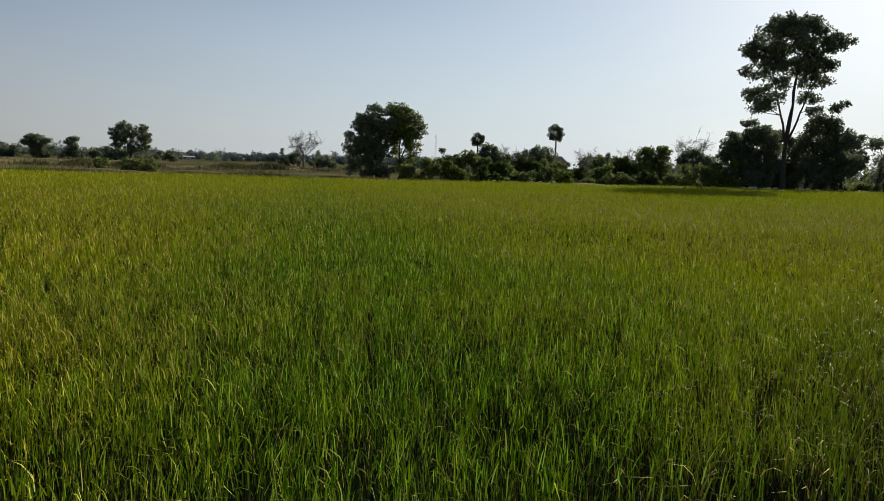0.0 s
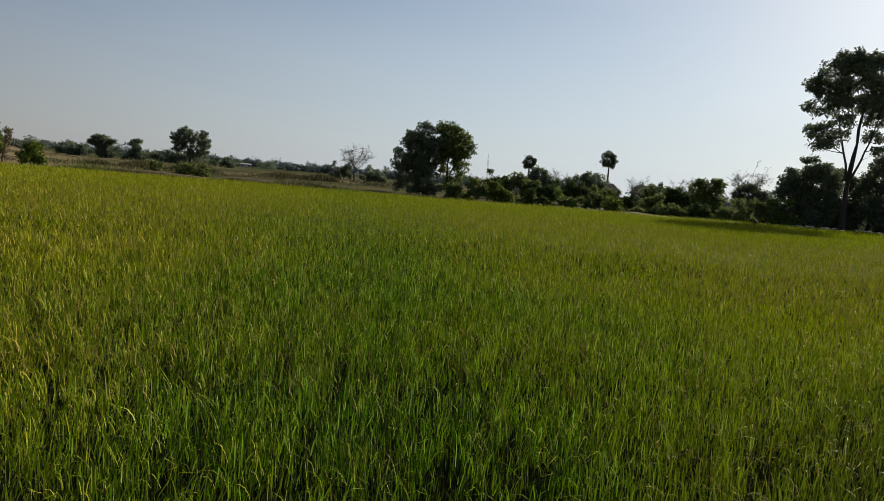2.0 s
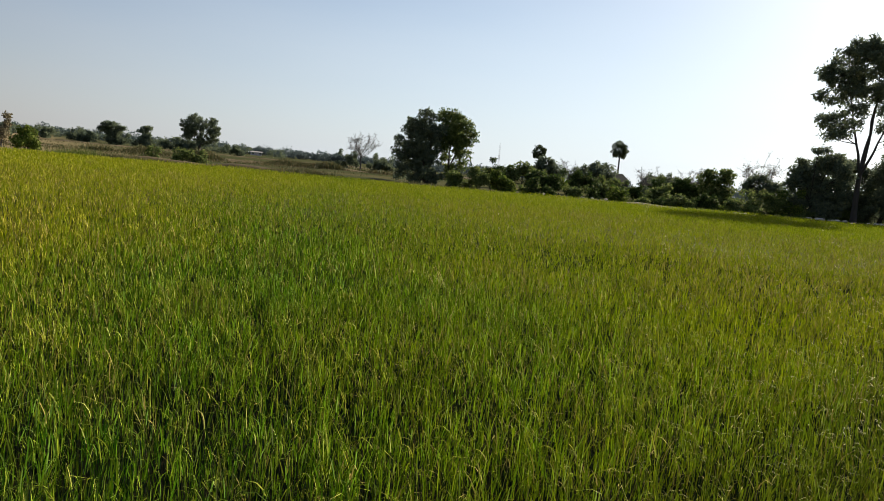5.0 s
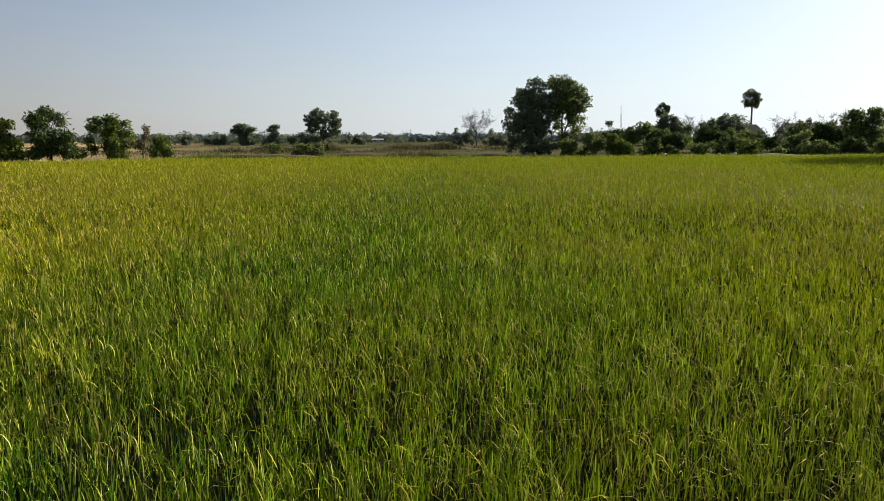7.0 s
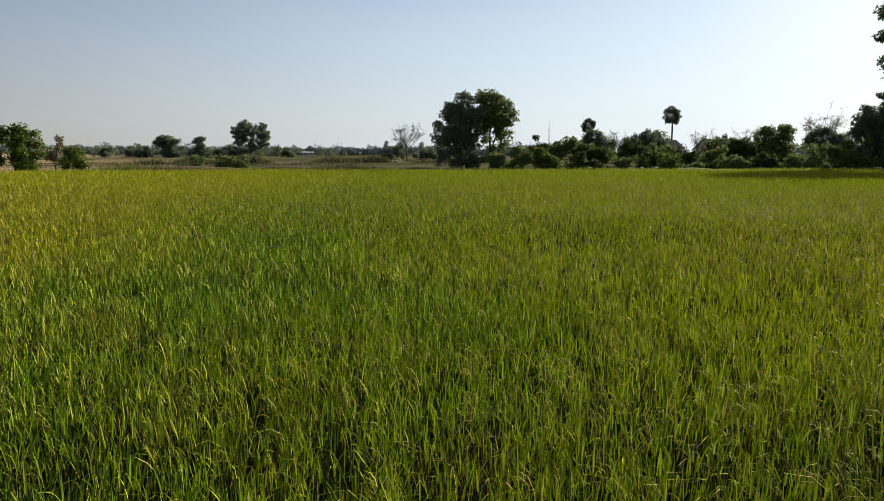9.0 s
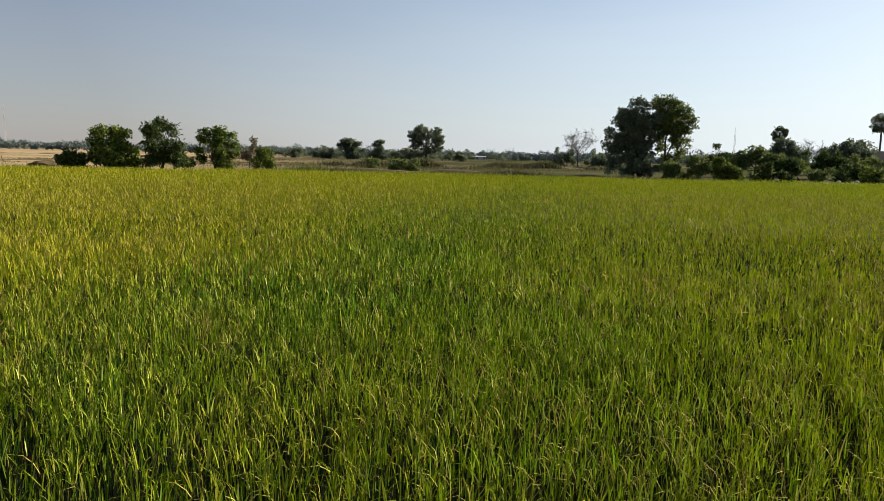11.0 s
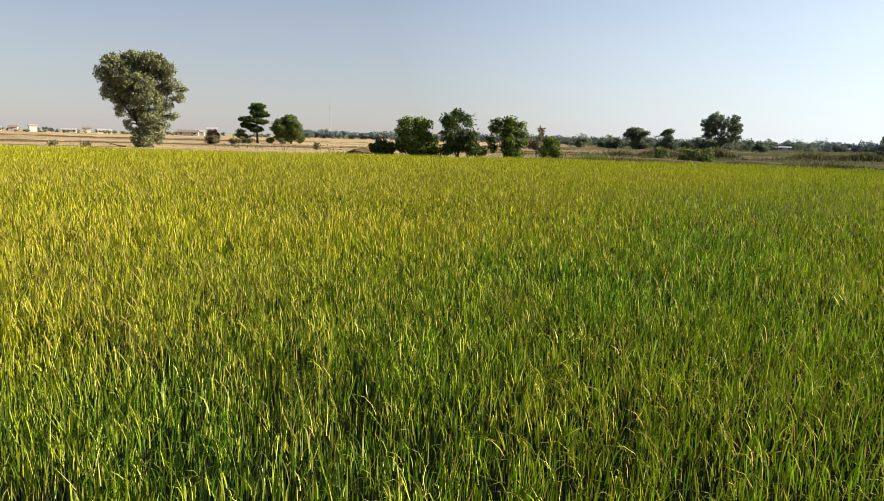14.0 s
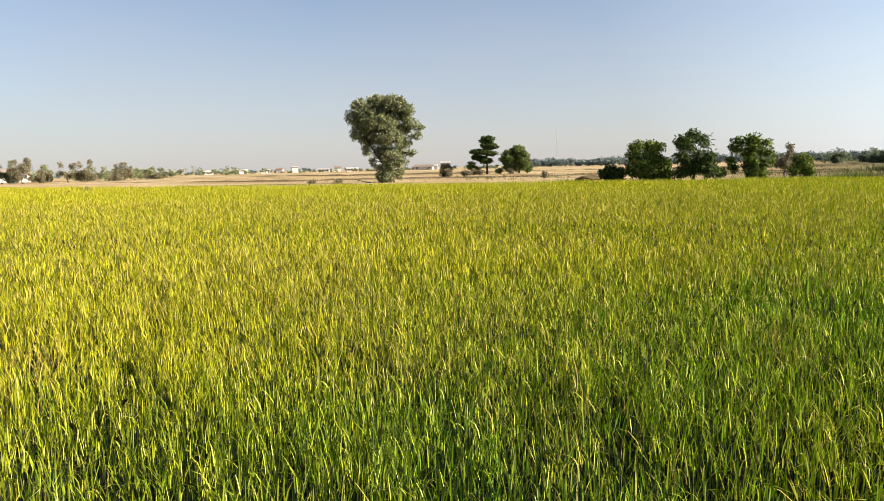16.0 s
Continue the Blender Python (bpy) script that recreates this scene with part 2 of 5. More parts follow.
ROOF_GREY = solid("grey_roofing", [(0.3, (0.22, 0.21, 0.21)), (0.6, (0.33, 0.32, 0.32))], scale=1.0, stretch=(6, 0.4, 1), bump=0.3, gloss=0.05)
ROOF_RED = solid("clay_roofing", [(0.3, (0.13, 0.105, 0.09)), (0.6, (0.21, 0.17, 0.145))], scale=1.0, stretch=(6, 0.4, 1), bump=0.3, gloss=0.05)
TIMBER = solid("weathered_timber", [(0.3, (0.05, 0.042, 0.034)), (0.6, (0.1, 0.085, 0.068))], scale=2.0, stretch=(4, 4, 0.5))
DARK_GLASS = solid("window_glass", [(0.3, (0.03, 0.035, 0.04)), (0.7, (0.05, 0.055, 0.06))], rough=0.12, bump=0.0, gloss=0.5)
THATCH = solid("old_thatch", [(0.3, (0.05, 0.05, 0.042)), (0.6, (0.1, 0.095, 0.08))], scale=1.0, stretch=(6, 0.4, 1), bump=0.5, gloss=0.03)
STEEL = solid("painted_steel", [(0.3, (0.3, 0.28, 0.28)), (0.7, (0.4, 0.38, 0.37))], rough=0.6, bump=0.05, gloss=0.1)

# dry stubble land, greener and darker towards the wooded side
GROUND, gt = material("stubble_land")
big = noise_of(gt, 0.035, 4.0, (1, 2.2, 1))
fine = noise_of(gt, 1.6, 5.0)
tan = ramp(gt, big, [(0.3, (0.22, 0.16, 0.09)), (0.5, (0.37, 0.285, 0.17)), (0.72, (0.47, 0.375, 0.24))])
moss = ramp(gt, big, [(0.3, (0.045, 0.056, 0.026)), (0.52, (0.075, 0.078, 0.040)), (0.75, (0.115, 0.102, 0.056))])
geo = gt.nodes.new("ShaderNodeNewGeometry")
sep = gt.nodes.new("ShaderNodeSeparateXYZ")
gt.links.new(geo.outputs["Position"], sep.inputs[0])
side = gt.nodes.new("ShaderNodeMapRange")
side.inputs["From Min"].default_value, side.inputs["From Max"].default_value = -18.0, 22.0
lean_to = gt.nodes.new("ShaderNodeMath")
lean_to.operation = "MULTIPLY_ADD"
lean_to.inputs[1].default_value = 0.7
gt.links.new(sep.outputs["Y"], lean_to.inputs[0])
gt.links.new(sep.outputs["X"], lean_to.inputs[2])
gt.links.new(lean_to.outputs[0], side.inputs["Value"])
land = mix(gt, side.outputs[0], tan, moss)
grain = ramp(gt, fine, [(0.3, (0.6, 0.6, 0.6)), (0.7, (1.0, 1.0, 1.0))])
land = mix(gt, 1.0, land, grain, "MULTIPLY")
pb = gt.nodes.new("ShaderNodeBsdfPrincipled")
pb.inputs["Roughness"].default_value = 0.95
pb.inputs["Specular IOR Level"].default_value = 0.0
gt.links.new(land, pb.inputs["Base Color"])
bump_node = gt.nodes.new("ShaderNodeBump")
bump_node.inputs["Strength"].default_value = 0.6
bump_node.inputs["Distance"].default_value = 0.08
gt.links.new(fine, bump_node.inputs["Height"])
gt.links.new(bump_node.outputs[0], pb.inputs["Normal"])
go = gt.nodes.new("ShaderNodeOutputMaterial")
gt.links.new(pb.outputs[0], go.inputs[0])


# ---- mesh tools ----
def tri_mesh(name, verts, tris, smooth=False):
    verts, tris = np.asarray(verts, np.float32), np.asarray(tris, np.int32)
    me = bpy.data.meshes.new(name)
    me.vertices.add(len(verts))
    me.vertices.foreach_set("co", verts.ravel())
    me.loops.add(tris.size)
    me.loops.foreach_set("vertex_index", tris.ravel())
    me.polygons.add(len(tris))
    me.polygons.foreach_set("loop_start", np.arange(0, tris.size, 3, dtype=np.int32))
    me.update(calc_edges=True)
    if smooth:
        me.polygons.foreach_set("use_smooth", np.ones(len(tris), bool))
    return me


def part(name, mesh, mat, parent, label=""):
    ob = new(name, mesh)
    if not mesh.materials:
        mesh.materials.append(mat)
    ob.parent = parent
    if label:
        tagged(ob, label)
    return ob


def thing(name, m, label, category, group="", kind=""):
    ob = new(name)
    ob.empty_display_size = 0.2
    ob.matrix_world = m
    return tagged(ob, label, category, group, kind)


def tube(points, radii, sides=6):
    """A tapered tube along points; returns verts and tris."""
    pts, rad = np.asarray(points, float), np.asarray(radii, float)
    n = len(pts)
    way = np.gradient(pts, axis=0)
    way /= np.linalg.norm(way, axis=1)[:, None] + 1e-9
    ref = np.where(np.abs(way[:, 2:3]) > 0.9, [[1.0, 0, 0]], [[0, 0, 1.0]])
    a = np.cross(way, ref)
    a /= np.linalg.norm(a, axis=1)[:, None]
    b = np.cross(way, a)
    ang = np.arange(sides) * 2 * np.pi / sides
    ring = a[:, None] * np.cos(ang)[None, :, None] + b[:, None] * np.sin(ang)[None, :, None]
    v = (pts[:, None] + ring * rad[:, None, None]).reshape(-1, 3)
    t = []
    for i in range(n - 1):
        for j in range(sides):
            p, q = i * sides + j, i * sides + (j + 1) % sides
            t += [(p, q, q + sides), (p, q + sides, p + sides)]
    return v, np.array(t)


def joined(pieces):
    vs, ts, k = [], [], 0
    for v, t in pieces:
        vs.append(v)
        ts.append(np.asarray(t) + k)
        k += len(v)
    return np.concatenate(vs), np.concatenate(ts)


def wander(rng, a, b, n, wobble):
    s = np.linspace(0, 1, n)[:, None]
    a, b = np.asarray(a, float), np.asarray(b, float)
    bow = rng.normal(0, wobble, 3) * np.linalg.norm(b - a)
    return a + (b - a) * s + bow * (np.sin(np.pi * s)) + rng.normal(0, wobble * 0.25, (n, 3)) * np.linalg.norm(b - a) * np.sin(np.pi * s)


def unit(v):
    return v / (np.linalg.norm(v, axis=-1, keepdims=True) + 1e-9)


def leaves(rng, c, d, size, droop, slim=0.42):
    """Small folded four-cornered leaves at places c, pointing out along d."""
    n = len(c)
    d = unit(rng.normal(0, 1.0, (n, 3)) + d * 0.4 + [0, 0, -droop])
    s = unit(np.cross(d, rng.normal(0, 1, (n, 3))))
    length = size * rng.uniform(0.6, 1.3, (n, 1))
    w = length * slim * rng.uniform(0.8, 1.2, (n, 1)) * 0.5
    fold = np.cross(d, s) * w * 0.35
    v = np.stack([c, c + d * length * 0.45 + s * w + fold, c + d * length, c + d * length * 0.45 - s * w + fold], 1).reshape(-1, 3)
    k = np.arange(n)[:, None] * 4
    t = np.concatenate([k + [0, 1, 2], k + [0, 2, 3]], 1).reshape(-1, 3)
    return v, t


def tufts_in(rng, lobe, puff, fill, gap):
    """Places of leaf tufts in one ellipsoid (x, y, z, rx, ry, rz), kept apart from one another and mostly near its skin."""
    lobe = np.asarray(lobe, float)
    room = lobe[3] * lobe[4] * lobe[5]
    room = room if room < 4 else 4 * (room / 4) ** 0.7
    count = max(4, int(1.7 * fill * room / puff ** 3))
    d = unit(rng.normal(0, 1, (count * 3, 3)))
    at = lobe[:3] + d * np.maximum(lobe[3:] - puff * 0.5, 0.1) * rng.uniform(0.1, 1.0, (count * 3, 1)) ** 0.45
    kept = []
    for p in at:
        if len(kept) < count and all(np.linalg.norm(p - q) > puff * gap for q in kept):
            kept.append(p)
    return np.array(kept)


def tuft_leaves(rng, tufts, puff, per, size, droop, slim, flat=0.7):
    n = len(tufts) * per
    d = unit(rng.normal(0, 1, (n, 3)))
    r = puff * np.repeat(rng.uniform(0.7, 1.25, (len(tufts), 1)), per, 0) * rng.uniform(0, 1, (n, 1)) ** 0.45
    c = np.repeat(tufts, per, 0) + d * r * [1, 1, flat]
    keep = c[:, 2] > 0.1
    return leaves(rng, c[keep], d[keep], size, droop, slim)


EYE = Vector((1.6, 2.0, 0.0))


def facing(x, y):
    """A pose on the ground at x, y, with its own y axis pointing away from the field's near corner."""
    return pose(x, y, 0, 0, 0, -math.degrees(math.atan2(x - EYE.x, y - EYE.y)))


def tree(x, y, lobes, label, seed, leaf=LEAF_MID, bark=BARK, fork=1.5, girth=0.18, stems=1, size=0.22, puff=0.0, fill=0.7, gap=0.62, droop=0.3, flat=0.8, deep=0.35,
         name="tree", category="tree", group="", slim=0.62, leaders=()):
    """Stems from one foot, leaders above the fork, a limb to each lobe of the crown, and tufts of leaves on twigs in the lobes."""
    rng = np.random.default_rng(seed)
    root = thing(name, facing(x, y), label, category, group)
    lobes = np.array(lobes, float)
    puff = puff or size * 1.7
    reach = (lobes[:, 0] + lobes[:, 3]).max() - (lobes[:, 0] - lobes[:, 3]).min()
    lobes[:, 1] += rng.uniform(-1, 1, len(lobes)) * np.maximum(0, reach * deep - lobes[:, 4] * 0.5)
    mid = lobes[:, :3].mean(0)
    wood = []
    for k in range(stems):
        foot = np.array([0, 0, -0.1]) if stems == 1 else np.array([*rng.normal(0, 0.12 + 0.05 * stems, 2), -0.1])
        top = np.array([mid[0] * 0.35 + rng.normal(0, 0.15) * (stems > 1), mid[1] * 0.35, fork * rng.uniform(0.85, 1.1)])
        path = wander(rng, foot, top, 7, 0.05 if fork < 3 else 0.012)
        rad = girth / math.sqrt(stems) * np.linspace(1.0, 0.68, 7)
        rad[0] *= 1.45
        rad[1] *= 1.12
        v, t = tube(path, rad, 9)
        part("trunk", tri_mesh("trunk", v, t, True), bark, root)
        wood += list(zip(path[2:], rad[2:]))
    for end in leaders:
        path = wander(rng, top - [0, 0, 0.05], end, 9, 0.03)
        rad = girth * np.linspace(0.45, 0.1, 9)
        v, t = tube(path, rad, 7)
        part("limb", tri_mesh("limb", v, t, True), bark, root)
        wood += list(zip(path[1:], rad[1:]))
    at_wood, girths = np.array([p for p, g in wood]), np.array([g for p, g in wood])
    tufts = []
    for lobe in lobes:
        mine = tufts_in(rng, lobe, puff, fill, gap)
        tufts.append(mine)
        far = np.linalg.norm(at_wood - lobe[:3], axis=1) + 3.0 * np.maximum(0, at_wood[:, 2] - max(lobe[2] - 0.3 * lobe[5], fork * 0.4))
        j = int(np.argmin(far))
        gr = girths[j]
        path = wander(rng, at_wood[j], lobe[:3] + [0, 0, lobe[5] * 0.2], 6, 0.06)
        pieces = [tube(path, gr * np.linspace(0.55, 0.16, 6), 6)]
        starts = np.concatenate([path[1:], at_wood[at_wood[:, 2] > fork * 0.8]])
        for tip in mine[:70]:
            a = starts[np.argmin(np.linalg.norm(starts - tip, axis=1) + 2 * np.maximum(0, starts[:, 2] - tip[2] + 0.3))]
            pieces.append(tube(wander(rng, a, tip, 4, 0.08), np.clip(gr * np.linspace(0.25, 0.07, 4), 0.01, 0.06), 3))
        v, t = joined(pieces)
        part("limb", tri_mesh("limb", v, t, True), bark, root)
    per = int(26 * (puff / size) ** 2 * (0.62 / slim) ** 0.5)
    v, t = tuft_leaves(rng, np.concatenate(tufts), puff, per, size * 0.92, droop, slim, flat)
    part("crown", tri_mesh("crown", v, t), leaf, root)
    return root


def shrub(x, y, lobes, label, seed, leaf=LEAF_MID, **more):
    base = dict(fork=0.5, girth=0.09, stems=3, size=0.17, name="shrub", category="shrub")
    base.update(more)
    return tree(x, y, lobes, label, seed, leaf, **base)


def thicket(x, y, w, h, label, seed, leaf=LEAF_MID, size=0.2, **more):
    """A ragged bush: a low heap of uneven lobes with a few sprays that stand out of it."""
    rng = np.random.default_rng(seed + 5000)
    lobes = []
    for k in range(6):
        f = rng.uniform(-1, 1)
        r = rng.uniform(0.3, 0.55) * min(w, h * 1.2)
        lobes.append((f * w * 0.75, rng.uniform(-0.4, 0.4) * w, max(r * 0.7, h * (1 - 0.45 * f * f) * rng.uniform(0.25, 0.75)), r, r, r * rng.uniform(0.7, 1.1)))
    for k in range(3):
        lobes.append((rng.uniform(-0.9, 0.9) * w, rng.uniform(-0.3, 0.3) * w, h * rng.uniform(0.8, 1.0), 0.16 * w, 0.16 * w, 0.2 * h))
    return shrub(x, y, lobes, label, seed, leaf, size=size, fill=0.5, gap=0.75, deep=0.1, **more)


def bare_tree(x, y, height, width, label, seed, bark=PALE_BARK, girth=0.14, wisps=0):
    rng = np.random.default_rng(seed)
    root = thing("bare_tree", facing(x, y), label, "tree")
    fork = np.array([0, 0, height * 0.42])
    v, t = tube(wander(rng, (0, 0, -0.1), fork, 6, 0.04), girth * np.linspace(1.2, 0.75, 6), 8)
    part("trunk", tri_mesh("trunk", v, t, True), bark, root)
    tips = []
    for k in range(10):
        ang = k * 2.4 + rng.normal(0, 0.3)
        reach = width * 0.5 * rng.uniform(0.45, 1.0)
        end = np.array([math.cos(ang) * reach, math.sin(ang) * reach, height * (rng.uniform(0.8, 1.0) - 0.26 * (reach / (width * 0.5)) ** 2)])
        path = wander(rng, fork * rng.uniform(0.7, 1.0), end, 7, 0.07)
        pieces = [tube(path, girth * np.linspace(0.5, 0.1, 7), 5)]
        for b in range(13):
            a = path[rng.integers(2, 7)]
            tip = a + unit(rng.normal(0, 1, 3) + [math.cos(ang) * 0.6, math.sin(ang) * 0.6, 0.5]) * width * rng.uniform(0.1, 0.24)
            bp = wander(rng, a, tip, 4, 0.1)
            pieces.append(tube(bp, girth * np.linspace(0.22, 0.09, 4), 3))
            tips.append(tip)
            for c in range(5):
                q = bp[rng.integers(1, 4)]
                tt = q + unit(rng.normal(0, 1, 3) + [0, 0, 0.3]) * width * rng.uniform(0.05, 0.12)
                pieces.append(tube(wander(rng, q, tt, 3, 0.1), girth * np.linspace(0.13, 0.07, 3), 3))
                tips.append(tt)
        v, t = joined(pieces)
        part("limb", tri_mesh("limb", v, t, True), bark, root)
    if wisps:
        tips = np.array(tips)
        v, t = leaves(rng, np.repeat(tips, wisps, 0) + rng.normal(0, 0.12, (len(tips) * wisps, 3)), unit(rng.normal(0, 1, (len(tips) * wisps, 3))), 0.2, 0.3)
        part("crown", tri_mesh("crown", v, t), LEAF_DRY, root)
    return root


def sugar_palm(x, y, height, crown, label, seed):
    """A fan palm: slim ringed trunk, round head of pleated fans on stalks."""
    rng = np.random.default_rng(seed)
    root = thing("sugar_palm", facing(x, y), label, "palm tree", "palms beyond the field")
    top = height - crown
    z = np.linspace(-0.1, top, 26)
    r = 0.24 - 0.08 * np.clip(z / top, 0, 1) + 0.014 * (np.arange(26) % 2)
    r[0] = 0.34
    path = np.stack([0.12 * np.sin(z * 0.25), np.zeros(26), z], 1)
    v, t = tube(path, r, 9)
    part("trunk", tri_mesh("trunk", v, t, True), BARK, root)
    for k in range(28):
        up = rng.uniform(-0.9, 1.0)
        ang = k * 2.399 + rng.normal(0, 0.2)
        d = np.array([math.cos(ang) * math.sqrt(max(0.05, 1 - up * up)), math.sin(ang) * math.sqrt(max(0.05, 1 - up * up)), up])
        stalk = crown * rng.uniform(0.3, 0.66)
        foot = np.array([path[-1][0], 0, top])
        hub = foot + d * stalk
        side = rng.normal(0, 1, 3)
        side = unit(side - d * side.dot(d))
        lift = np.cross(side, d)
        pieces = [tube(np.stack([foot, foot + d * stalk * 0.5 + [0, 0, 0.05], hub]), [0.05, 0.035, 0.03], 4)]
        size = crown * rng.uniform(0.4, 0.52)
        ray_count = 13
        vv, tt = [hub], []
        for i in range(ray_count):
            a = (i / (ray_count - 1) - 0.5) * math.radians(250)
            for off, reach in ((-0.16, 0.84), (0.0, 1.0), (0.16, 0.84)):
                b = a + off
                vv.append(hub + (d * math.cos(b) + side * math.sin(b)) * size * reach + lift * (0.07 * (i % 2) - 0.12 * reach) * size + np.array([0, 0, -0.14 * reach * size]))
            q = 1 + 3 * i
            tt += [(0, q, q + 1), (0, q + 1, q + 2)]
        pieces.append((np.array(vv), np.array(tt)))
        v, t = joined(pieces)
        part("frond", tri_mesh("frond", v, t), PALM_LEAF, root)
    return root


# ---- the land ----
def land_height(x, y):
    """Low rises of the dry land beyond the paddy."""
    far = np.clip((np.hypot(x, y) - 75) / 60, 0, 1)
    return far * 0.25 * (np.sin(x * 0.045 + 1.3) * np.cos(y * 0.06) + 0.4 * np.sin(x * 0.16 + y * 0.11))


def build_ground():
    radii = np.concatenate([[0.01], np.geomspace(4, 3500, 70)])
    n = 180
    ang = np.arange(n) * 2 * np.pi / n
    gx = (radii[:, None] * np.cos(ang)).ravel()
    gy = (radii[:, None] * np.sin(ang)).ravel()
    v = np.stack([gx, gy, land_height(gx, gy) * (np.hypot(gx, gy) < 900)], 1)
    t = []
    for i in range(len(radii) - 1):
        for j in range(n):
            p, q = i * n + j, i * n + (j + 1) % n
            t += [(p, q + n, q), (p, p + n, q + n)]
    ob = new("ground", tri_mesh("ground", v, t, True))
    ob.data.materials.append(GROUND)
    tagged(ob, "dry stubble land with tan straw and patches of grass", "ground", kind="structure")


build_ground()

# outline of the rice paddy, counter-clockwise, from the foot of the path
FIELD = [(-29, -35.7), (54.2, 65.5), (40, 66), (24, 62), (9, 58.5), (0, 54), (-9, 49), (-18, 48.5), (-26, 43.5), (-33, 37), (-39, 29.5), (-51, 20), (-64, 9), (-84, -3), (-112, -18), (-112, -60)]
FIELD_XY = np.array(FIELD, float)


def inside(x, y, poly=FIELD_XY):
    hit = np.zeros(len(x), bool)
    for (x0, y0), (x1, y1) in zip(poly, np.roll(poly, -1, 0)):
        cross = ((y0 > y) != (y1 > y)) & (x < (x1 - x0) * (y - y0) / (y1 - y0 + 1e-12) + x0)
        hit ^= cross
    return hit


bm = bmesh.new()
bm.faces.new([bm.verts.new((x, y, 0.02)) for x, y in FIELD])
me = bpy.data.meshes.new("paddy_mud")
bm.to_mesh(me)
bm.free()
mud = new("paddy_mud", me)
me.materials.append(MUD)
tagged(mud, "dark wet mud between the rice stems", "mud", kind="structure")


def blades(rng, x, y, height, width, levels, lean, bend, foot=0.02):
    """Upright tapered blades; levels: cross-bars below the tip."""
    n = len(x)
    a = rng.uniform(0, 2 * np.pi, n)
    d = np.stack([np.cos(a), np.sin(a), np.zeros(n)], 1)
    tw = a + np.pi / 2 + rng.normal(0, 0.5, n)
    s = np.stack([np.cos(tw), np.sin(tw), np.zeros(n)], 1)
    foot = np.zeros(n) + foot
    base = np.stack([x, y, foot], 1)
    height = height - foot
    verts = []
    for k in range(levels + 1):
        f = k / levels
        p = base + d * (lean * f + bend * f ** 3)[:, None] + np.array([0, 0, 1.0]) * (height * f - bend * 0.55 * f ** 4)[:, None]
        if k == levels:
            verts.append(p)
        else:
            w = (width * 0.5 * (0.75 + 0.25 * min(1, f * 3)) * (1 - f ** 2 * 0.55))[:, None]
            verts += [p - s * w, p + s * w]
    m = 2 * levels + 1
    v = np.stack(verts, 1).reshape(-1, 3)
    loc = []
    for k in range(levels - 1):
        loc += [(2 * k, 2 * k + 1, 2 * k + 3), (2 * k, 2 * k + 3, 2 * k + 2)]
    loc.append((2 * levels - 2, 2 * levels - 1, 2 * levels))
    t = (np.arange(n)[:, None, None] * m + np.array(loc)[None]).reshape(-1, 3)
    return v, t


def swath(rng, r0, r1, per_m2, even=False):
    """Places in the paddy at r0 to r1 from the walked strip, on the side that the strip looks over; thinner round to the back."""
    if even:
        step = 1 / math.sqrt(per_m2)
        line = np.arange(-r1, r1, step)
        gx, gy = [g.ravel() + rng.uniform(-0.45, 0.45, g.size) * step for g in np.meshgrid(line, line)]
        r, a = np.hypot(gx, gy), np.arctan2(gx, gy)
        a = np.where(a > radians(42), a - 2 * np.pi, a)
        near = (r >= r0) & (r < r1) & (a > radians(-140))
        r, a = r[near], a[near]
    else:
        n = int(0.5 * (r1 * r1 - r0 * r0) * radians(182) * per_m2)
        r = np.sqrt(rng.uniform(r0 * r0, r1 * r1, n))
        a = radians(42) - rng.uniform(0, radians(182), n)
    x, y = 1.2 + r * np.sin(a), 1.5 + r * np.cos(a)
    ok = inside(x, y) & ((a > radians(-108)) | (rng.uniform(0, 1, len(r)) < 0.6))
    return x[ok], y[ok]


def ripeness(x, y):
    """0 in the greener strip, rising to 1 on both sides of it."""
    aside = np.abs(x * GREEN_ACROSS[0] + y * GREEN_ACROSS[1] - 0.9) / (3.2 + 0.22 * np.hypot(x, y))
    return np.clip(aside * 0.8, 0, 1)


def patchy(x, y, scale, seed):
    """A smooth uneven field of values about 0, within -1 to 1."""
    r = np.random.default_rng(seed)
    total = np.zeros(len(x))
    for k in range(6):
        a, p = r.uniform(0, 2 * np.pi), r.uniform(0, 2 * np.pi)
        f = scale * r.uniform(0.6, 1.9)
        total += np.sin((x * np.cos(a) + y * np.sin(a)) * f + p)
    return total / 3.2


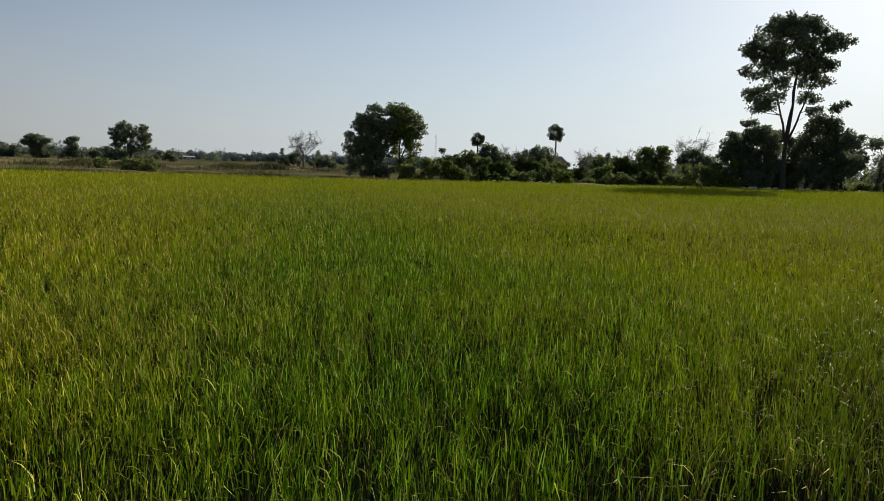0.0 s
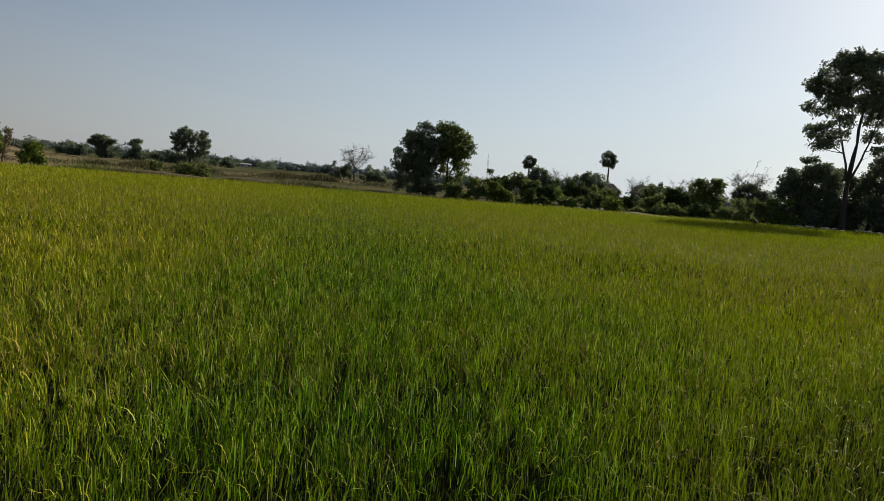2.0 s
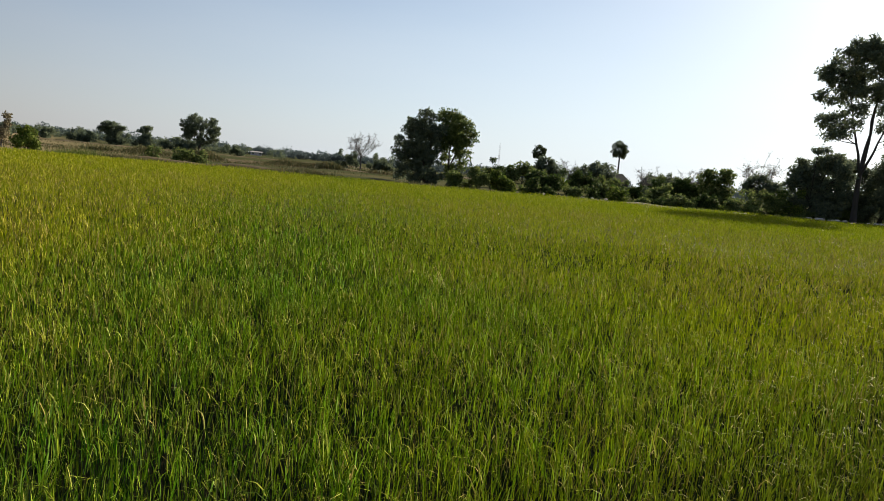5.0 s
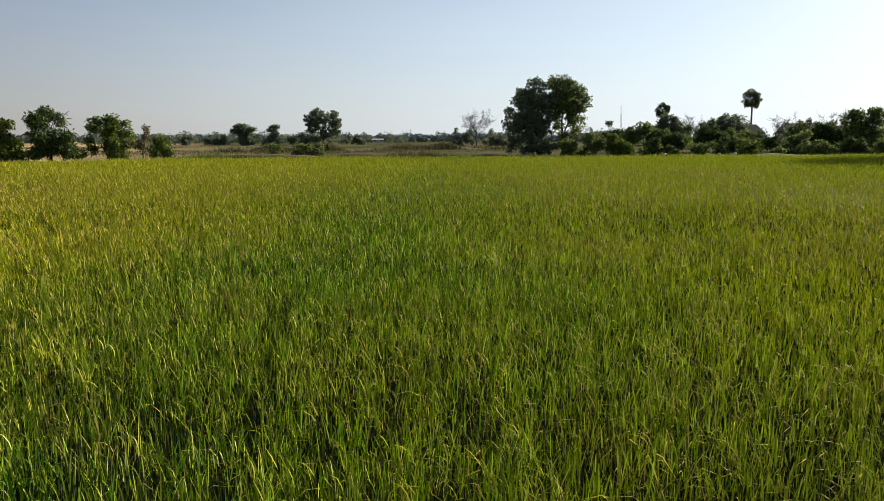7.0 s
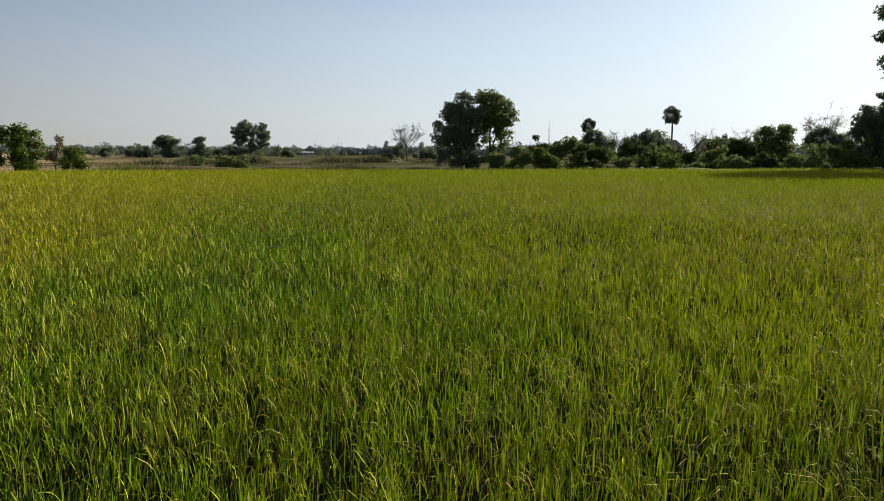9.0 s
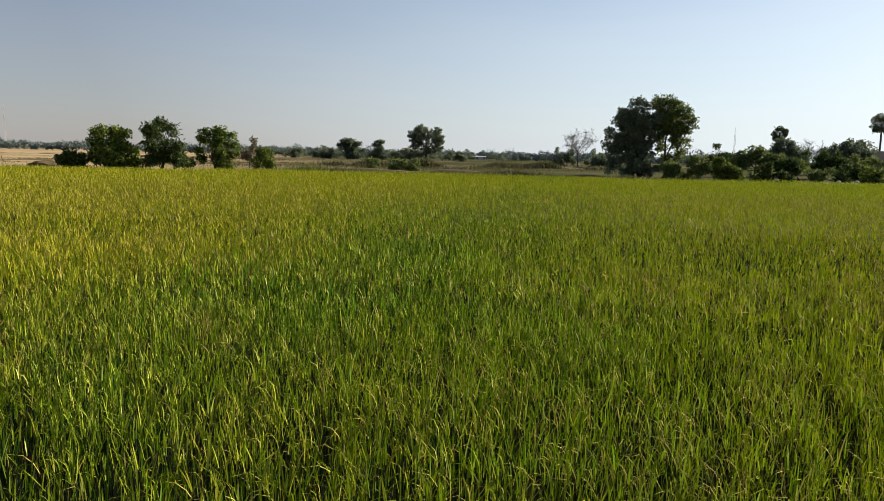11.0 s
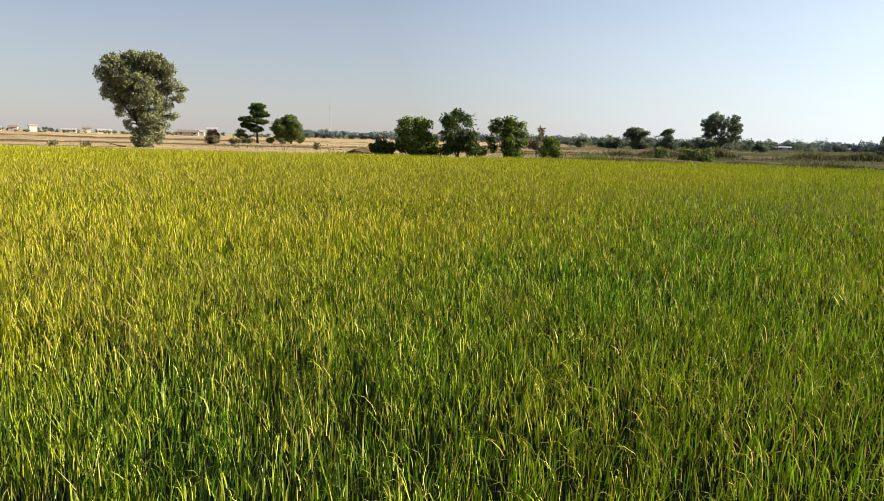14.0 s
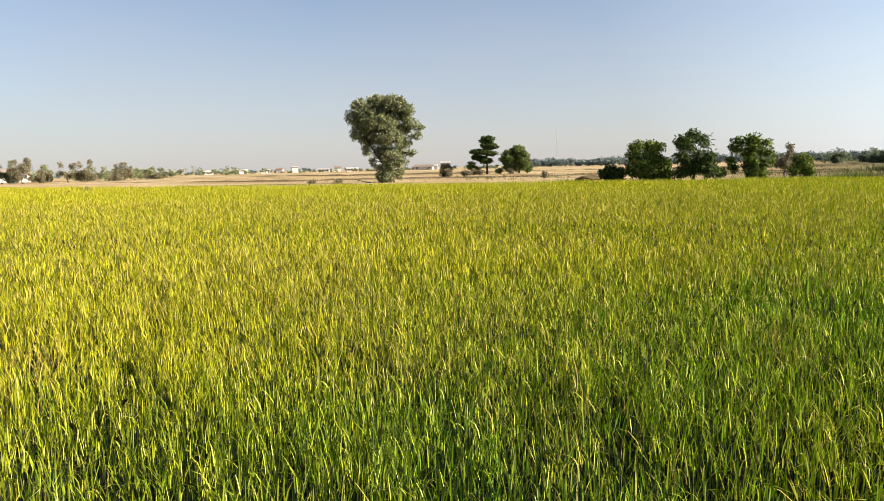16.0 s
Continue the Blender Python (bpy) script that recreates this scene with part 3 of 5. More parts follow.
def build_rice():
    rng = np.random.default_rng(4)
    parts, ears = [], []
    # ring, blades per square metre, blade width, bars, shortest and longest blade
    for r0, r1, density, width, levels, short, long in (
            (0.05, 1.3, 700, 0.0075, 2, 0.08, 0.2), (1.3, 3.6, 2200, 0.0049, 3, 0.05, 0.145), (3.6, 6.5, 1850, 0.0055, 3, 0.05, 0.14), (6.5, 10.5, 1000, 0.0087, 2, 0.06, 0.15),
            (10.5, 18, 460, 0.0150, 1, 0.06, 0.16), (18, 30, 340, 0.018, 1, 0.06, 0.15), (30, 52, 190, 0.031, 1, 0.06, 0.15), (52, 110, 50, 0.075, 1, 0.06, 0.15)):
        if r1 < 35:
            # hills of many blades, sown at even distances
            hills = 52 if r1 < 20 else 30
            hx, hy = swath(rng, r0, r1, hills, even=True)
            many = rng.poisson(density / hills * (1.0 + 0.30 * patchy(hx, hy, 3.5, 5)).clip(0.5, 1.5))
            x = np.repeat(hx, many) + rng.normal(0, 0.038, many.sum())
            y = np.repeat(hy, many) + rng.normal(0, 0.038, many.sum())
            tall = np.repeat(rng.normal(0, 0.03 if r1 < 7 else 0.06, len(hx)), many)
        else:
            x, y = swath(rng, r0, r1, density)
            tall = 0.0
        n = len(x)
        top = (0.50 + tall + 0.035 * patchy(x, y, 0.55, 2)) * rng.normal(0.97, 0.19 if r1 < 7 else 0.22 if r1 < 35 else 0.17, n).clip(0.4, 1.26)
        foot = top - rng.uniform(short, long, n)
        lean = np.abs(rng.normal(0.0, 0.024, n))
        chance = rng.uniform(0, 1, n)
        bend = np.where(chance < 0.07, rng.uniform(0.05, 0.16, n), np.where(chance < 0.35, rng.uniform(0.015, 0.05, n), rng.uniform(0, 0.012, n)))
        parts.append(blades(rng, x, y, top, width * rng.uniform(0.6, 1.3, n), levels, lean, bend, foot))
        if r1 <= 30:
            pick = rng.uniform(0, 1, n) < 0.17 * (1 + 0.9 * patchy(x, y, 0.9, 9)) * (0.35 + ripeness(x, y))
            m = int(pick.sum())
            ears.append(blades(rng, x[pick], y[pick], top[pick] * rng.uniform(0.92, 1.06, m), np.full(m, width * 1.05), 3 if r1 < 11 else 2, rng.uniform(0.01, 0.06, m), rng.uniform(0.03, 0.11, m), top[pick] * 0.82 - rng.uniform(0.0, 0.05, m)))
    # old sheaths and stems low in the crop, coloured with the gaps' shade
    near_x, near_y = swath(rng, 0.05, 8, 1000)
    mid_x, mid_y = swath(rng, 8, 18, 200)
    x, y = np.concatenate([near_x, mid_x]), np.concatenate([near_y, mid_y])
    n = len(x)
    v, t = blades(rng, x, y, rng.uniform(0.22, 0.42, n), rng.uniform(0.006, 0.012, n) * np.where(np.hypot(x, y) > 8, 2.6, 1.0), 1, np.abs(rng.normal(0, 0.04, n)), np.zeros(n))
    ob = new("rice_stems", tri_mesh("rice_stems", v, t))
    ob.data.materials.append(SHADED_STEM)
    tagged(ob, "lower stems of the rice, blue-green with the shade of the gaps in their colour", "rice", kind="stuff")
    v, t = joined(parts)
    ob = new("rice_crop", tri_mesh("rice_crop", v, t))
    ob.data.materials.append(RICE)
    tagged(ob, "dense green rice with upright yellowing leaves, in the paddy", "rice", kind="stuff")
    v, t = joined(ears)
    ob = new("rice_ears", tri_mesh("rice_ears", v, t))
    ob.data.materials.append(PANICLE)
    tagged(ob, "drooping straw-yellow rice ears among the leaves", "rice", kind="stuff")


build_rice()


def strip_grass(name, points, width, count, height, blade, mat, label, seed):
    """A ragged strip of grass along a line of places."""
    rng = np.random.default_rng(seed)
    pts = np.array(points, float)
    seg = np.linalg.norm(np.diff(pts, axis=0), axis=1)
    which = rng.choice(len(seg), count, p=seg / seg.sum())
    f = rng.uniform(0, 1, count)[:, None]
    xy = pts[which] * (1 - f) + pts[which + 1] * f + rng.normal(0, width * 0.4, (count, 2))
    tall = height * (0.55 + 0.45 * patchy(xy[:, 0], xy[:, 1], 0.5, seed + 1)).clip(0.25, 1.2) * rng.uniform(0.5, 1.2, count)
    v, t = blades(rng, xy[:, 0], xy[:, 1], tall, blade * rng.uniform(0.6, 1.4, count), 2, rng.uniform(0.02, 0.25, count) * height, rng.uniform(0, 0.2, count) * height)
    ob = new(name, tri_mesh(name, v, t))
    ob.data.materials.append(mat)
    tagged(ob, label, "grass", kind="stuff")


strip_grass("bank_grass", [(-30, 50.5), (-22, 55), (-12, 56.5), (-6, 57.5), (-2, 59.5)], 3.0, 32000, 0.7, 0.05, GRASS, "brown and green grass on the earth bank behind the rice", 31)
strip_grass("edge_grass", [(0, 59), (9, 61.5), (24, 65), (40, 69), (55, 72)], 2.2, 26000, 0.75, 0.04, GREEN_GRASS, "green grass along the wooded edge of the paddy", 32)
strip_grass("edge_grass", [(-41, 34), (-36, 40), (-31, 46), (-28, 50)], 1.2, 9000, 0.8, 0.03, GREEN_GRASS, "tall green grass at the foot of the row of trees", 33)
strip_grass("dry_grass", [(-150, -10), (-118, 20), (-80, 60)], 30.0, 14000, 0.16, 0.06, STRAW, "dry straw on a low bank across the stubble", 34)
strip_grass("dry_grass", [(-80, 60), (-50, 90), (-20, 118)], 26.0, 24000, 0.35, 0.06, GRASS, "brown and green grass on a bank across the land", 36)
strip_grass("bank_grass", [(-51, 88), (-42, 98), (-20, 118), (-9, 124)], 2.6, 26000, 1.25, 0.07, GRASS, "brown grass on the earth bank across the land", 38)
strip_grass("dry_grass", [(-190, 40), (-150, 80), (-120, 130)], 44.0, 12000, 0.22, 0.1, STRAW, "dry straw on a far bank across the stubble", 35)
strip_grass("dry_grass", [(-120, 130), (-70, 175), (0, 190)], 40.0, 20000, 0.4, 0.1, GRASS, "brown and green grass on a far bank", 37)


def bank(points, width, height, label, seed):
    """A low uneven earth bank along a line of places."""
    pts = np.array(points, float)
    seg = np.concatenate([[0], np.cumsum(np.linalg.norm(np.diff(pts, axis=0), axis=1))])
    s_at = np.arange(0, seg[-1], 0.8)
    x, y = np.interp(s_at, seg, pts[:, 0]), np.interp(s_at, seg, pts[:, 1])
    way = unit(np.gradient(np.stack([x, y], 1), axis=0))
    across = np.stack([-way[:, 1], way[:, 0]], 1)
    prof = np.array([(-0.5, -0.06), (-0.36, 0.35), (-0.2, 0.85), (0.0, 1.0), (0.2, 0.9), (0.36, 0.4), (0.5, -0.06)])
    m = len(prof)
    verts = []
    for k in range(len(x)):
        end = min(1.0, min(k, len(x) - 1 - k) * 0.2)
        for a, b in prof:
            wob = 0.75 + 0.5 * noise.noise(Vector((x[k] * 0.35, y[k] * 0.35, a + seed)))
            off = across[k] * a * width * (0.9 + 0.3 * noise.noise(Vector((x[k] * 0.2, y[k] * 0.2, seed))))
            verts.append((x[k] + off[0], y[k] + off[1], b * height * (wob * end if b > 0 else 1)))
    t = []
    for k in range(len(x) - 1):
        for j in range(m - 1):
            p = k * m + j
            t += [(p, p + 1, p + m + 1), (p, p + m + 1, p + m)]
    ob = new("earth_bank", tri_mesh("earth_bank", verts, t, True))
    ob.data.materials.append(SOIL)
    tagged(ob, label, "bank", kind="structure")


bank([(-30, 50.5), (-22, 55), (-12, 56.5), (-6, 57.5), (-2, 59.5)], 3.4, 0.62, "low earth bank with brown grass behind the rice", 1)
bank([(-2, 60), (9, 62.5), (24, 66), (40, 70.5), (58, 73)], 3.6, 0.5, "low earth bank under the wooded edge", 2)
bank([(-150, -10), (-118, 20), (-80, 60), (-52, 88)], 5.0, 0.25, "low earth bank across the stubble", 3)
bank([(-52.5, 87), (-42, 98), (-20, 118), (-9, 124)], 5.5, 0.42, "brown earth bank with dry grass across the land", 5)
bank([(-190, 40), (-150, 80), (-120, 130), (-70, 175), (0, 190)], 7.0, 0.45, "far earth bank across the stubble", 4)

# ---- trees ----
tree(-74.0, 33.3, [(-0.6, 0.8, 8.9, 1.7, 1.7, 1.4), (-2.5, 0.4, 8.4, 1.3, 1.3, 1.2), (1.3, -0.3, 8.9, 1.6, 1.6, 1.2), (-3.6, 0.2, 7.3, 0.8, 0.8, 1.0), (-2.0, 0.6, 6.7, 1.5, 1.5, 1.2), (0.1, 0.5, 7.0, 1.7, 1.7, 1.6), (2.2, 0.0, 7.7, 1.0, 1.0, 1.0), (-3.0, 0.3, 5.6, 0.9, 0.9, 0.9), (-1.5, 0.5, 4.9, 1.3, 1.3, 0.9), (0.6, -0.4, 5.0, 1.6, 1.6, 1.2), (3.2, -0.4, 6.7, 1.0, 1.0, 0.8),
                   (4.1, -0.2, 6.2, 0.7, 0.7, 0.7), (3.5, 0.3, 5.3, 0.8, 0.8, 0.6), (-2.1, 0.0, 3.7, 0.8, 0.8, 0.7), (0.0, -0.2, 3.5, 1.4, 1.4, 0.8), (1.7, 0.2, 3.6, 1.2, 1.2, 0.8), (3.1, -0.1, 3.3, 0.6, 0.6, 0.6), (1.7, -0.3, 2.3, 1.0, 1.0, 0.7), (0.3, -0.1, 1.9, 0.9, 0.9, 1.1), (-1.3, -0.2, 2.4, 0.5, 0.5, 0.6), (0.4, -0.3, 0.6, 1.6, 1.3, 0.6), (-0.7, 0.0, 6.2, 2.4, 2.0, 2.2), (0.8, 0.0, 2.7, 1.4, 1.2, 1.1), (-0.3, 0.0, 1.4, 1.1, 1.0, 0.9), (1.4, 0.0, 1.3, 1.0, 1.0, 0.9), (2.0, 0.1, 6.0, 1.3, 1.2, 1.0), (2.3, 0.0, 4.6, 1.0, 1.0, 0.8), (2.8, 0.0, 8.1, 1.0, 1.0, 0.9)],
     "lone round-headed tree with olive leaves standing on stubble", 101, LEAF_OLIVE, BARK, fork=2.2, girth=0.5, stems=2, size=0.24, puff=0.42, fill=0.62, gap=0.8, deep=0.2, leaders=[(-2.0, 0, 5.0), (0.3, 0.3, 7.5), (2.6, 0, 6.0)])
tree(-118.8, 72.9, [(0.3, -0.1, 7.0, 1.7, 1.5, 0.5), (-0.8, 0.1, 6.4, 1.0, 1.1, 0.4), (0.4, -0.2, 6.2, 0.9, 0.9, 0.5), (0.2, -0.3, 5.6, 1.6, 1.5, 0.6), (1.2, 0.3, 5.3, 1.2, 1.2, 0.5), (0.0, 0, 4.9, 0.9, 0.9, 0.5), (-1.3, -0.3, 4.4, 2.1, 2.1, 0.6), (0.8, -0.3, 4.0, 1.5, 1.5, 0.5), (-1.7, 0.5, 3.3, 1.6, 1.6, 0.6), (-0.1, -0.3, 2.6, 1.6, 1.6, 0.6)],
     "slim layered tree with dark leaves on dry land", 102, LEAF_DEEP, fork=4.6, girth=0.2, size=0.28, puff=0.42, fill=1.0, flat=0.65, deep=0.1, leaders=[(0.3, 0, 6.8)])
shrub(-119.6, 70.6, [(-0.6, 0.3, 1.6, 1.0, 1.0, 1.3), (0.4, 0, 0.9, 0.9, 0.9, 0.8)], "yellow-green bush beside a layered tree", 98, LEAF_BRIGHT, size=0.26)
tree(-115.5, 78.3, [(-0.4, 0.6, 4.2, 2.0, 2.0, 1.5), (-2.2, 0.2, 3.1, 1.7, 1.7, 1.7), (0.7, 0.4, 2.8, 1.5, 1.5, 1.9), (-1.1, -0.6, 1.6, 2.2, 2.0, 1.4), (1.5, 0.0, 1.3, 1.1, 1.1, 1.2)],
     "low dense round tree with green leaves", 103, LEAF_MID, fork=0.8, girth=0.2, stems=2, size=0.28, fill=1.0)
shrub(-117.2, 74.7, [(0, 0, 0.6, 0.9, 0.8, 0.7)], "small green bush between two trees on dry land", 97, LEAF_MID, size=0.22)
shrub(-110.8, 66.5, [(-0.6, 0, 0.6, 1.0, 0.8, 0.6), (0.5, 0, 0.5, 0.7, 0.7, 0.6)], "dry straw-coloured bush on the stubble", 96, LEAF_DRY, size=0.24)
# row at the field's far corner
G = "row of small trees at the corner of the field"
shrub(-40.0, 37.9, [(-0.1, -0.2, 1.0, 0.9, 0.9, 0.7), (-0.7, 0, 0.9, 0.45, 0.45, 0.45), (0.5, 0.1, 0.6, 0.7, 0.6, 0.6)], "small dark bush at the end of a row of trees", 104, LEAF_DEEP, group=G)
tree(-38.4, 39.7, [(-0.7, 0.2, 2.8, 0.65, 0.65, 0.5), (0.3, 0.1, 2.75, 0.75, 0.7, 0.6), (0.9, -0.1, 2.7, 0.45, 0.45, 0.4), (-0.8, 0.1, 2.0, 0.75, 0.7, 0.6), (0.5, 0.2, 1.9, 0.85, 0.8, 0.65), (-0.4, 0.0, 1.2, 1.2, 1.1, 0.7), (1.4, 0.1, 1.5, 0.55, 0.55, 0.65), (1.4, 0.2, 0.8, 0.65, 0.6, 0.5), (0.3, -0.2, 0.7, 0.9, 0.7, 0.5)],
     "dense leafy small tree with glossy green leaves", 105, LEAF_BRIGHT, fork=0.7, girth=0.14, stems=2, size=0.21, fill=1.2, droop=0.6, group=G)
tree(-36.0, 42.1, [(-0.2, 0.2, 3.6, 0.65, 0.6, 0.4), (-0.9, 0.2, 3.2, 0.5, 0.5, 0.4), (0.5, -0.2, 3.2, 0.5, 0.5, 0.4), (-0.5, 0.3, 2.9, 0.75, 0.7, 0.6), (0.8, 0.0, 2.9, 0.35, 0.35, 0.3), (-0.8, -0.3, 2.1, 0.6, 0.6, 0.6), (0.2, 0.0, 2.2, 0.45, 0.45, 0.4), (1.0, -0.2, 2.1, 0.55, 0.5, 0.45), (-0.3, -0.2, 1.3, 0.75, 0.7, 0.7), (0.8, 0.3, 1.3, 0.85, 0.8, 0.7), (1.4, -0.1, 1.0, 0.45, 0.45, 0.4), (-0.9, 0, 0.9, 0.5, 0.5, 0.5)],
     "taller small tree with long drooping dark leaves", 106, LEAF_DEEP, fork=1.4, girth=0.13, stems=2, size=0.34, puff=0.3, fill=1.3, droop=0.8, slim=0.26, group=G)
tree(-35.4, 46.8, [(-0.6, -0.1, 3.1, 0.55, 0.5, 0.45), (0.3, 0.1, 3.1, 0.75, 0.7, 0.5), (1.1, 0.1, 2.8, 0.55, 0.5, 0.45), (-0.9, 0.2, 2.5, 0.6, 0.6, 0.5), (0.2, -0.2, 2.3, 0.85, 0.8, 0.65), (1.2, -0.3, 2.2, 0.55, 0.5, 0.65), (-1.2, 0.1, 1.7, 0.45, 0.45, 0.4), (0.4, -0.2, 1.4, 0.85, 0.8, 0.75), (1.4, -0.2, 1.4, 0.55, 0.5, 0.55), (-1.0, -0.1, 1.1, 0.4, 0.4, 0.4), (0.7, 0.0, 0.7, 0.85, 0.8, 0.5)],
     "leafy small tree with sunlit yellow-green leaves", 107, LEAF_BRIGHT, fork=1.0, girth=0.12, stems=2, size=0.2, fill=0.9, droop=0.5, group=G)
tree(-43.8, 61.8, [(0.3, 0.1, 2.8, 0.4, 0.4, 0.4), (0.3, 0.2, 2.1, 0.4, 0.4, 0.5), (-0.3, 0.3, 1.4, 0.9, 0.9, 0.7), (0.2, 0.1, 0.9, 0.6, 0.6, 0.6)], "thin greyish shrub with sparse dry leaves", 108, LEAF_DRY, PALE_BARK, fork=0.9, girth=0.08, size=0.2, fill=0.5, name="shrub", category="shrub")
shrub(-37.5, 41.6, [(-0.5, 0, 0.9, 0.6, 0.6, 0.6), (0.4, 0, 0.8, 0.6, 0.6, 0.5)], "low dark bush under a row of trees", 94, LEAF_DEEP, group=G)
shrub(-35.6, 43.6, [(-0.4, 0, 0.8, 0.6, 0.6, 0.5), (0.5, 0, 0.7, 0.6, 0.6, 0.5)], "low dark bush under a row of trees", 95, LEAF_DEEP, group=G)
shrub(-32.0, 48.2, [(-0.1, -0.2, 1.8, 0.45, 0.4, 0.4), (0.2, -0.1, 1.4, 0.7, 0.7, 0.6), (0.6, 0.0, 0.8, 0.7, 0.7, 0.6), (-0.3, -0.1, 0.8, 0.6, 0.6, 0.6)], "small rounded bush with bright green leaves", 109, LEAF_BRIGHT, group=G)
thicket(-27.6, 57.0, 0.9, 1.3, "low green bush on the earth bank", 110, LEAF_MID)
thicket(-23.9, 56.7, 1.3, 1.5, "low green bush on the earth bank", 111, LEAF_MID)
# trees far over the dry land
tree(-94.4, 216.9, [(-0.2, 0, 7.6, 4.4, 4.0, 3.4), (-1.7, 1.0, 10.4, 2.5, 2.4, 1.7), (3.6, 0.2, 9.5, 1.9, 1.9, 1.8), (-4.1, 0.5, 8.1, 2.2, 2.2, 2.2), (4.3, -1.1, 7.0, 2.5, 2.5, 2.2), (-3.5, 0.3, 5.1, 2.2, 2.2, 1.7), (3.6, 0.5, 4.5, 2.4, 2.4, 1.8), (0.4, 0.7, 3.4, 2.8, 2.6, 1.6)],
     "large round-topped tree with dark leaves", 112, LEAF_HAZED, fork=3.0, girth=0.5, size=0.42, puff=0.66, fill=0.5, gap=0.85, deep=0.15, leaders=[(-2.5, 0, 8.5), (0.5, 0, 9.5), (3.2, 0, 8.0)])
tree(-111.2, 196.9, [(-0.6, -0.6, 5.6, 2.6, 2.4, 1.1), (2.0, -0.4, 4.8, 1.7, 1.7, 0.9), (-2.8, -0.4, 4.5, 1.6, 1.6, 1.0), (-0.2, 0.4, 3.6, 3.0, 2.6, 1.3), (0.4, -0.4, 1.9, 2.4, 2.2, 1.5), (0.2, 0, 0.9, 2.6, 2.2, 0.9)], "flat-topped spreading tree beyond dry land", 113, LEAF_HAZED, fork=2.2, girth=0.3, size=0.42, fill=0.9, gap=0.8, deep=0.15)
tree(-115.0, 223.4, [(-0.3, 0.4, 6.1, 2.2, 2.0, 0.9), (-0.9, -0.3, 4.9, 1.8, 1.8, 0.9), (0.2, 0.0, 3.7, 1.8, 1.8, 1.0), (-0.3, -0.4, 2.2, 2.2, 2.0, 1.4), (0.6, 0, 1.0, 2.4, 2.0, 1.0)], "small layered tree with dark crown", 114, LEAF_HAZED, fork=3.2, girth=0.22, size=0.42, fill=0.9, gap=0.8, deep=0.15)
for k, (x, y, w, h) in enumerate(((-117.5, 193.1, 2.6, 2.9), (-104.3, 217.7, 3.6, 3.8), (-126, 190, 3.0, 3.0), (-100.5, 222, 3.0, 4.2), (-86, 224, 3.2, 3.0), (-134, 182, 3.0, 2.8), (-107, 205, 2.6, 3.2), (-119, 215, 3.0, 3.4), (-98, 214, 3.2, 2.6), (-140, 190, 3.4, 3.0), (-126, 204, 3.0, 3.6))):
    thicket(x, y, w, h, "far rounded bush beside the layered trees", 120 + k, LEAF_HAZED, size=0.55)
bare_tree(-24.1, 124.2, 7.5, 6.0, "leafless pale tree with fine twigs", 130, girth=0.13)
thicket(-26.6, 126, 2.0, 3.2, "dark rounded bush beside a leafless tree", 131, LEAF_HAZED, size=0.28)
thicket(-20.9, 127.3, 2.8, 3.1, "broad dark bush beside a leafless tree", 132, LEAF_HAZED, size=0.28)
thicket(-14.6, 129, 2.2, 2.8, "bluish far bush beyond the bank", 133, LEAF_HAZED, size=0.28)
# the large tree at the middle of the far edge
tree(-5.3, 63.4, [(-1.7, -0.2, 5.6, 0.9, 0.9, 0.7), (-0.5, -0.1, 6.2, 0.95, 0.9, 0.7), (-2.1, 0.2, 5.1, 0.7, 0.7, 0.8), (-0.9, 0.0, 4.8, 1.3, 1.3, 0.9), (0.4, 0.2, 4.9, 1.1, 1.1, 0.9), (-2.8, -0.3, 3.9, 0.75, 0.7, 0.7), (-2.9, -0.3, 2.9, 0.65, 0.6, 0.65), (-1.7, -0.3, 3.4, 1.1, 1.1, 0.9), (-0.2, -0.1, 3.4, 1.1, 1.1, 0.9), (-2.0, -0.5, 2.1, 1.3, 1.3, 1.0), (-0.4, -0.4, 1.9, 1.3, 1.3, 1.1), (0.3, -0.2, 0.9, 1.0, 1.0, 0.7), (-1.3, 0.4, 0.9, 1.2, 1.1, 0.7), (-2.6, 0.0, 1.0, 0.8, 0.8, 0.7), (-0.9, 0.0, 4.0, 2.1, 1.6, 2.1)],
     "large spreading tree with dense dark leaves", 140, LEAF_HAZED, fork=1.4, girth=0.3, stems=3, size=0.22, puff=0.36, fill=0.4, gap=0.9, deep=0.2, leaders=[(-1.8, 0, 4.6), (-0.4, 0.3, 5.4), (0.5, 0, 4.2)])
